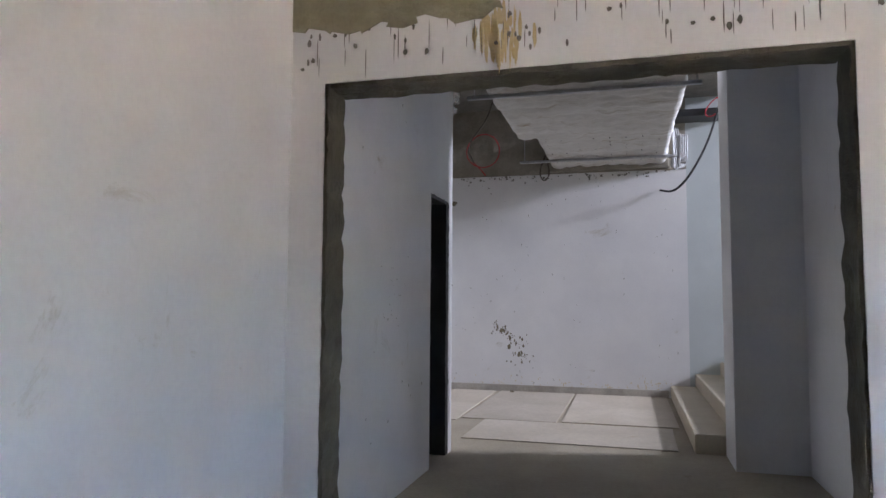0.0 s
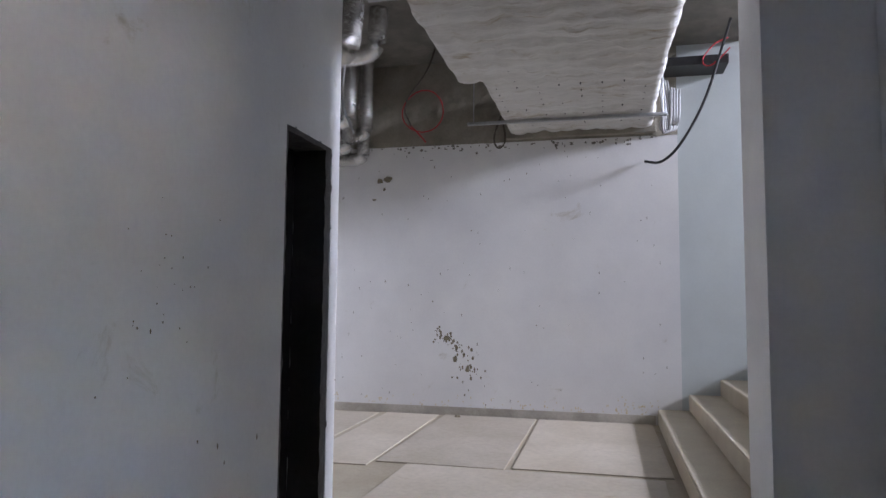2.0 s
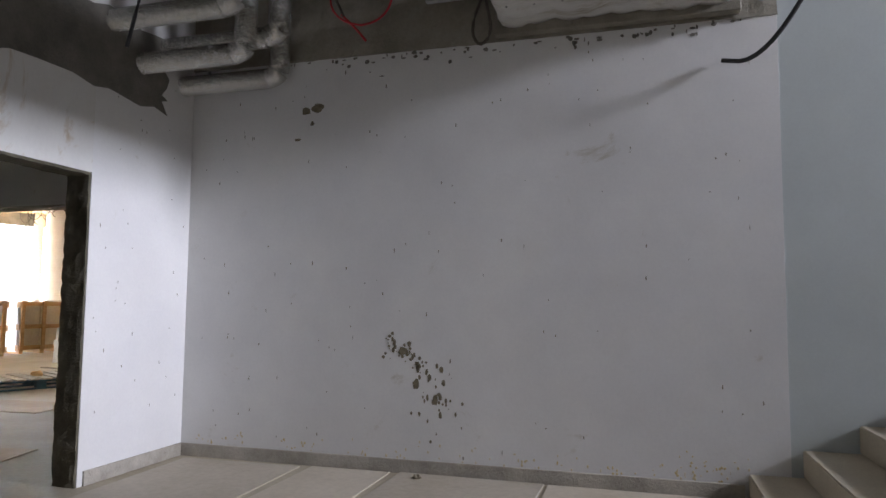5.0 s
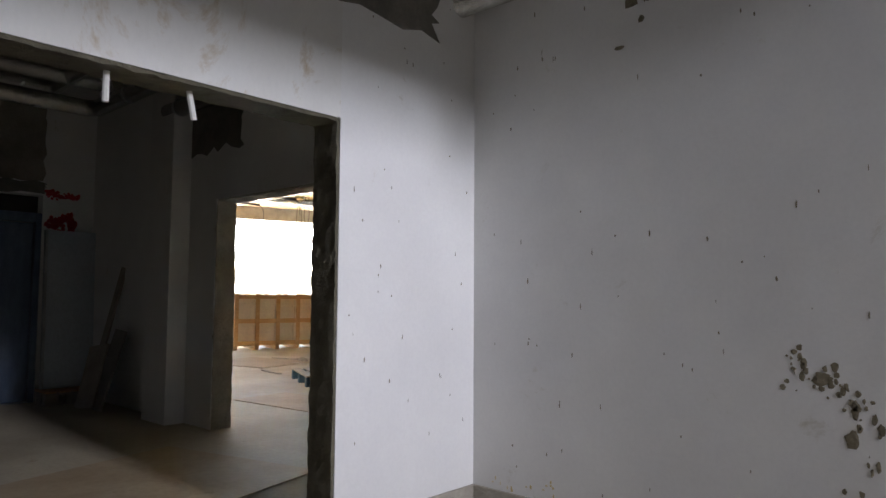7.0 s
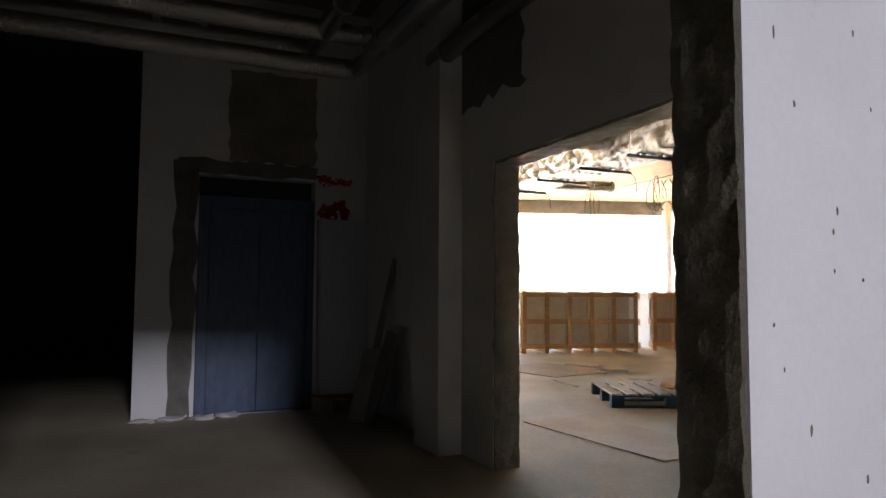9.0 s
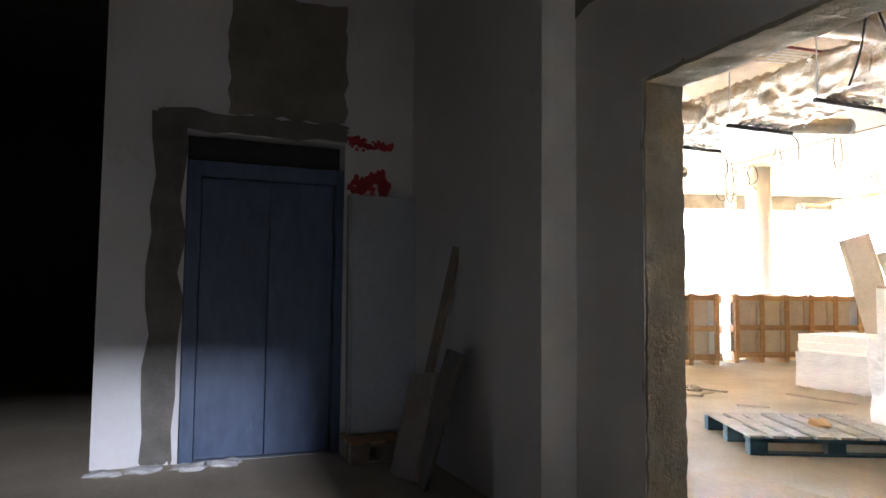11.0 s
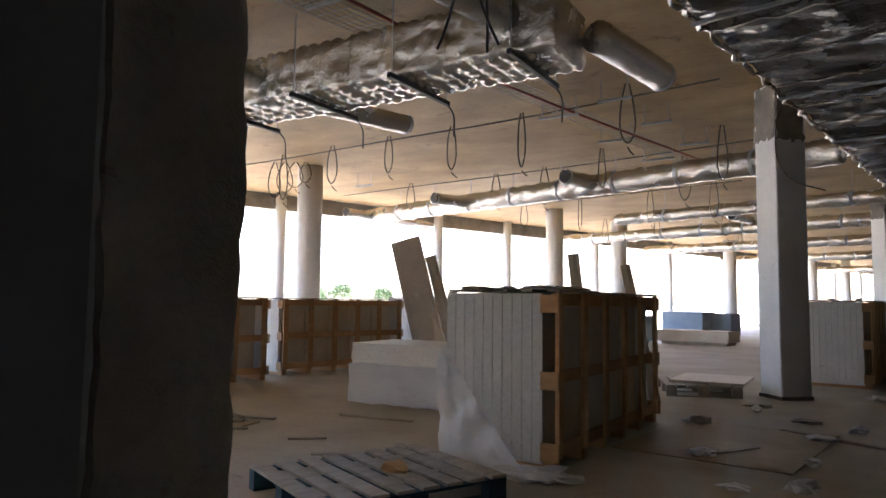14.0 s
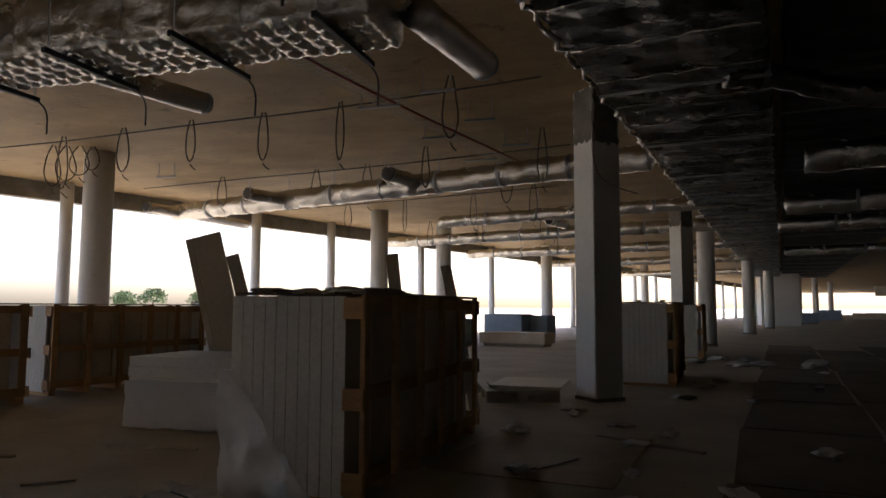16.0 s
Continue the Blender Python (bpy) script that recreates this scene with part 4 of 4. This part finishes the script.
bm = tube(((-6.1, 16.6, 3.62), (-5.6, 16.7, 3.62), (-5.1, 16.8, 3.45), (-4.6, 16.7, 3.3), (-3.4, 16.3, 3.3)), 0.13, 14, smooth=4)
for v in bm.verts:
    v.co += noise.noise_vector(v.co * 8) * 0.02
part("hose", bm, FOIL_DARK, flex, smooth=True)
for x in (-3.9, -5.75):
    part("band", tube(((x, 16.45 if x > -5 else 16.68, 3.3 if x > -5 else 3.62), (x + 0.06, 16.43 if x > -5 else 16.68, 3.3 if x > -5 else 3.62)), 0.14, 14), STEEL, flex)
rod(flex, -3.8, 16.42, 3.4)

# ---- cables, struts and pipes under the slab ----
def cable(points, r, material, label, name="cable"):
    return tagged(part(name, tube(points, r, 6), material, smooth=True), label, "cable")


def cable_loop(x, y, drop, width, turn):
    p = thing("cable_loop", "dusty cable loop hanging from the slab", "cable", pose(x, y, SOFFIT, 0, 0, turn), "hanging cable loops")
    w = width
    part("loop", tube(((-0.03, 0, 0), (-w * 0.4, 0, -drop * 0.3), (-w * 0.5, 0.02, -drop * 0.75), (0, 0, -drop), (w * 0.5, -0.02, -drop * 0.72), (w * 0.35, 0, -drop * 0.3), (0.03, 0, 0)), 0.012, 6), BROWN_CABLE, p, smooth=True)
    part("tail", tube(((0, 0, -drop), (0.04, 0.02, -drop - 0.06), (0.1, 0.03, -drop - 0.1)), 0.011, 6), BROWN_CABLE, p, smooth=True)
    return p


lr = random.Random(3)
for x, y in ((-12.78, 18.84), (-11.34, 18.66), (-14.2, 18.9), (-15.67, 19.0), (-17.2, 19.2), (-14.08, 23.2), (-12.74, 23.0), (-16.7, 23.4), (-11.0, 21.8), (-9.4, 18.0), (-9.7, 23.3), (-8.6, 21.0), (-13.5, 27.5), (-15.5, 28), (-11.4, 27.2), (-12.5, 32.5), (-10.2, 32), (-14.5, 33), (-19.0, 18.6), (-20.5, 19.4), (-10.5, 37.5), (-8.2, 36.5), (-9.6, 26.2)):
    cable_loop(x, y, lr.uniform(0.75, 1.1), lr.uniform(0.16, 0.28), lr.uniform(-30, 50))
for k in range(4):
    cable_loop(-17.3 - 0.22 * k, 20.0 - 0.1 * k, 0.5 + 0.12 * k, 0.4, 30 * k)
for pts in (((-20.5, 19.4, 4.34), (-17.2, 19.2, 4.30), (-14.2, 18.9, 4.32), (-11.3, 18.65, 4.3), (-8.2, 18.2, 4.34)), ((-19.5, 24, 4.34), (-16.7, 23.4, 4.3), (-14.0, 23.2, 4.33), (-11.0, 22.6, 4.3), (-7.4, 22, 4.35)), ((-18, 28.5, 4.34), (-13.5, 27.5, 4.31), (-9, 26.5, 4.34)),
            ((-17.5, 16.3, 4.34), (-13.4, 16.6, 4.31), (-9.6, 16.0, 4.35))):
    cable(pts, 0.013, BROWN_CABLE, "dusty cable run clipped below the slab")
for x0, x1, y in ((-10.8, -10.16, 18.1), (-10.48, -9.86, 20.0), (-10.23, -9.6, 21.9), (-9.72, -9.25, 17.65), (-9.51, -9.04, 19.15), (-11.2, -10.6, 13.3), (-9.3, -8.8, 20.9), (-9.9, -9.3, 24.0), (-9.1, -8.6, 22.8), (-17.2, -16.7, 21.7), (-13.4, -12.9, 25.2)):
    s_ = thing("strut_bar", "short galvanised strut hung on two rods", "bracket", group="strut bars")
    part("bar", soft(boxes((x0, x1, y, y + 0.035, 4.08, 4.115)), 0.003), STEEL, s_)
    rod(s_, x0 + 0.05, y + 0.017, 4.08)
    rod(s_, x1 - 0.05, y + 0.017, 4.08)
red = thing("sprinkler_pipe", "thin red pipe below the slab with a yellow tag", "pipe")
part("pipe", tube(((-11.1, 11.6, 4.13), (-10.65, 13.9, 4.13), (-10.7, 15.5, 4.1), (-10.25, 18.2, 4.13), (-9.2, 22.7, 4.13)), 0.018, 8), REDPIPE, red, smooth=True)
part("tag", soft(boxes((-10.82, -10.72, 12.95, 13.03, 4.1, 4.16)), 0.004), RUST, red)
part("joint", tube(((-9.3, 22.5, 4.13), (-9.05, 22.9, 4.13)), 0.05, 8), REDPIPE, red)
tray = thing("wire_tray", "wire mesh cable tray hung below the slab", "cable tray")
for i in range(6):
    part("long_wire", tube(((-11.7 + 0.09 * i, 12.0, 4.2), (-9.6 + 0.09 * i, 24.0, 4.2)), 0.004, 5), STEEL, tray)
wb = bmesh.new()
for k in range(80):
    y = 12.05 + 0.15 * k
    x = -11.7 + (y - 12.0) * 0.175
    tube(((x, y, 4.2), (x + 0.45, y, 4.2)), 0.003, 4, bm=wb)
part("cross_mesh", wb, STEEL, tray)
for k, (x, y) in enumerate(((-9.25, 12.9), (-9.15, 13.0), (-9.2, 12.75))):
    cable(((x, y, SOFFIT), (x + 0.08, y, 3.9), (x + 0.2 - 0.12 * k, y + 0.05, 3.45), (x + 0.3 - 0.25 * k, y + 0.1, 3.2)), 0.012, BLACK, "black cable end hanging from the slab")

cable(((-7.45, 18.86, 4.3), (-7.6, 18.82, 3.7), (-7.58, 18.82, 3.2), (-7.4, 18.8, 2.95), (-7.0, 18.75, 2.8)), 0.01, BROWN_CABLE, "brown cable hanging across the square column")

# hall and stair cables
cable(((0.98, 8.3, SOFFIT), (0.9, 8.5, 4.1), (0.75, 8.6, 3.6), (0.5, 8.75, 3.15), (0.3, 8.9, 2.98), (0.12, 8.97, 3.03)), 0.016, BLACK, "thick black cable sagging from the stair opening to the wall")
cable(((1.0, 8.5, 4.15), (0.8, 8.55, 3.95), (0.7, 8.6, 4.05), (0.85, 8.6, 4.25), (1.0, 8.6, 4.3)), 0.008, RED, "red wire loop by the stair opening")
coil = thing("cable_coil", "hank of grey cables hanging at the end of the duct", "cable")
for k in range(8):
    a = 0.26 + 0.03 * (k % 4)
    part("strand", tube(((a, 8.5 + 0.02 * k, 3.85), (a + 0.04, 8.48 + 0.02 * k, 3.5), (a + 0.02 - 0.01 * k, 8.47 + 0.02 * k, 3.2 + 0.02 * k), (a + 0.12, 8.5 + 0.02 * k, 3.3), (a + 0.13, 8.52 + 0.02 * k, 3.75)), 0.011, 6), GREY_CABLE, coil, smooth=True)
ring = [(-2.46 + 0.26 * math.sin(a), 8.55 + 0.03 * math.sin(a * 2), 3.66 - 0.26 * math.cos(a)) for a in (2 * math.pi * k / 14 for k in range(15))]
rc = thing("red_wire_coil", "red and white wire ring hanging from the ceiling", "cable")
part("ring", tube(ring, 0.008, 6), RED, rc, smooth=True)
part("lead", tube(((-2.3, 8.5, SOFFIT), (-2.4, 8.5, 4.1), (-2.72, 8.53, 3.75), (-2.6, 8.55, 3.48)), 0.011, 6), BROWN_CABLE, rc, smooth=True)
part("tail", tube(((-2.62, 8.55, 3.5), (-2.5, 8.56, 3.38), (-2.42, 8.56, 3.28)), 0.01, 6), RED, rc, smooth=True)
for pts, m_ in ((((-2.9, 7.2, SOFFIT), (-2.92, 7.2, 3.9), (-2.98, 7.25, 3.4), (-2.85, 7.3, 3.1)), GREY_CABLE), (((-3.0, 7.0, SOFFIT), (-3.05, 7.0, 3.6), (-3.1, 7.02, 3.2), (-3.25, 7.05, 2.75)), BLACK), (((-1.5, 8.6, 3.6), (-1.62, 8.6, 3.3), (-1.55, 8.6, 3.15), (-1.45, 8.6, 3.25), (-1.5, 8.6, 3.5)), BROWN_CABLE)):
    cable(pts, 0.012, m_, "loose cable hanging from the ceiling")
for y0, y1 in ((6.72, 6.72), (7.07, 7.11)):
    tagged(part("conduit_end", tube(((-4.35, y0, 2.26), (-4.35, y1, 2.08)), 0.014, 8), WHITEBOARD), "short white conduit end sticking out of the lintel", "conduit")

# ---- lobby clutter ----
pallet(pose(-10.05, 8.4, 0, 0, 0, 90), "small raw wooden pallet by the lift wall", WOOD_GREY, WOOD, 4, 0.58, 0.38)
door_panel = thing("door_panel", "pale grey steel door panel stood against the wall", "panel", pose(-10.36, 8.46, 0.16, 0, -2.2, 0))
part("sheet", soft(boxes((0, 0.045, 0, 0.55, 0, 1.88)), 0.004), surface("grey_enamel", (0.46, 0.51, 0.55), (0.52, 0.57, 0.61), scale=1.5, grain=30, bump=0.04, rough=0.4), door_panel)
part("edge_strip", soft(boxes((-0.004, 0.05, -0.03, -0.002, 0, 1.88)), 0.003), STEEL, door_panel)
for x, y, w, h, rx, ry, m_ in ((-9.75, 8.72, 0.1, 1.62, -9, 9, WOOD_GREY), (-9.55, 8.62, 0.42, 0.72, -16, -8, WOOD_GREY), (-9.35, 8.66, 0.22, 0.9, -14, 6, MORTAR)):
    ob = tagged(part("leaning_board", soft(boxes((-w / 2, w / 2, 0, 0.03, 0, h)), 0.003), m_), "dusty board leaning on the lobby wall", "board", "boards against the wall")
    ob.matrix_world = pose(x, y, 0.01, rx, ry, 5)

# ---- clutter on the hall floor ----
cr = random.Random(11)
for x, y, r, l in ((-12.16, 13.31, 10, 0.3), (-11.2, 13.25, 40, 0.35), (-11.66, 14.57, 5, 0.9), (-10.24, 13.61, -25, 1.0), (-13.3, 13.6, 15, 1.3), (-10.6, 12.9, 30, 0.5), (-7.9, 14.6, 60, 0.8), (-7.4, 16.4, -30, 1.1), (-11.5, 12.2, -10, 0.7), (-7.0, 11.2, 35, 0.6)):
    ob = tagged(part("wood_scrap", soft(boxes((0, l, -0.03, 0.03, 0, 0.02), (0.1, l * 0.7, -0.045, -0.028, 0, 0.012)), 0.003), WOOD_GREY), "splintered wood strip on the dusty floor", "wood scrap", "wood scraps")
    ob.matrix_world = pose(x, y, 0.002, 0, 0, r)
for k in range(26):
    x, y = cr.uniform(-8.2, -3.5), cr.uniform(13.5, 27)
    crumple("paper_scrap", x, y, 0.008, cr.uniform(0.05, 0.16), cr.uniform(0.05, 0.14), cr.uniform(0.02, 0.06), PAPER if k % 3 else WOOD_GREY, "crumpled scrap of packing on the hall floor", "scrap", k + 20, 2)
for k in range(10):
    crumple("film_scrap", cr.uniform(-6.5, -3.2), cr.uniform(25.5, 27.5), 0.008, 0.25, 0.18, 0.07, PAPER, "crumpled plastic film on the hall floor", "film", k + 50, 2)
crumple("rubble_lump", -12.3, 13.6, 0, 0.12, 0.09, 0.06, WOOD_GREY, "small lump of rubble on the floor", "rubble", 70)
crumple("torn_film", -8.75, 13.25, 0, 0.3, 0.18, 0.05, PAPER, "heap of torn film at the crate's foot", "film", 71, 3)
crumple("pebble", -2.066, 8.83, 0.01, 0.03, 0.03, 0.02, MUD, "small stone on the floor sheets", "stone", 72)
for k in range(7):
    crumple("packing_scrap", -9.5 + 0.12 * k, 13.7 + 0.3 * (k % 5), 1.38, 0.14, 0.16, 0.025, PAPER if k % 2 else WOOD_GREY, "torn packing lying on top of the crate", "scrap", 80 + k, 2)
for x0 in (-7.1, -6.7):
    tagged(part("loose_slat", soft(boxes((x0, x0 + 0.08, 21.2, 22.9, 1.385, 1.41)), 0.003), WOOD_GREY), "loose slat on top of a crate", "slat", "loose slats")

# ---- trees beyond the open front ----
def tree(x, y, h, seed):
    rt = random.Random(seed)
    t_ = thing("tree", "green broad tree in the glare outside", "tree", pose(x, y, -0.35), "far trees")
    part("trunk", tube(((0, 0, 0), (0.1, 0, h * 0.3), (0, 0.1, h * 0.6)), 0.16, 8), WOOD_GREY, t_)
    bm = bmesh.new()
    for _ in range(900):
        a, e, r = rt.uniform(0, 6.28), rt.uniform(-0.6, 1.4), rt.uniform(0.4, 1.0) * h * 0.38
        p = Vector((math.cos(a) * math.cos(e) * r * 1.2, math.sin(a) * math.cos(e) * r * 1.2, h * 0.65 + math.sin(e) * r * 0.8))
        s = rt.uniform(0.12, 0.3)
        q = [bm.verts.new(p + Vector((rt.uniform(-s, s), rt.uniform(-s, s), rt.uniform(-s, s)))) for _ in range(3)]
        bm.faces.new(q)
    part("crown", bm, FOLIAGE, t_)


for k, (x, y, h) in enumerate(((-64, 78, 3.9), (-61, 83, 3.6), (-66, 75.5, 3.5))):
    tree(x, y, h, k)
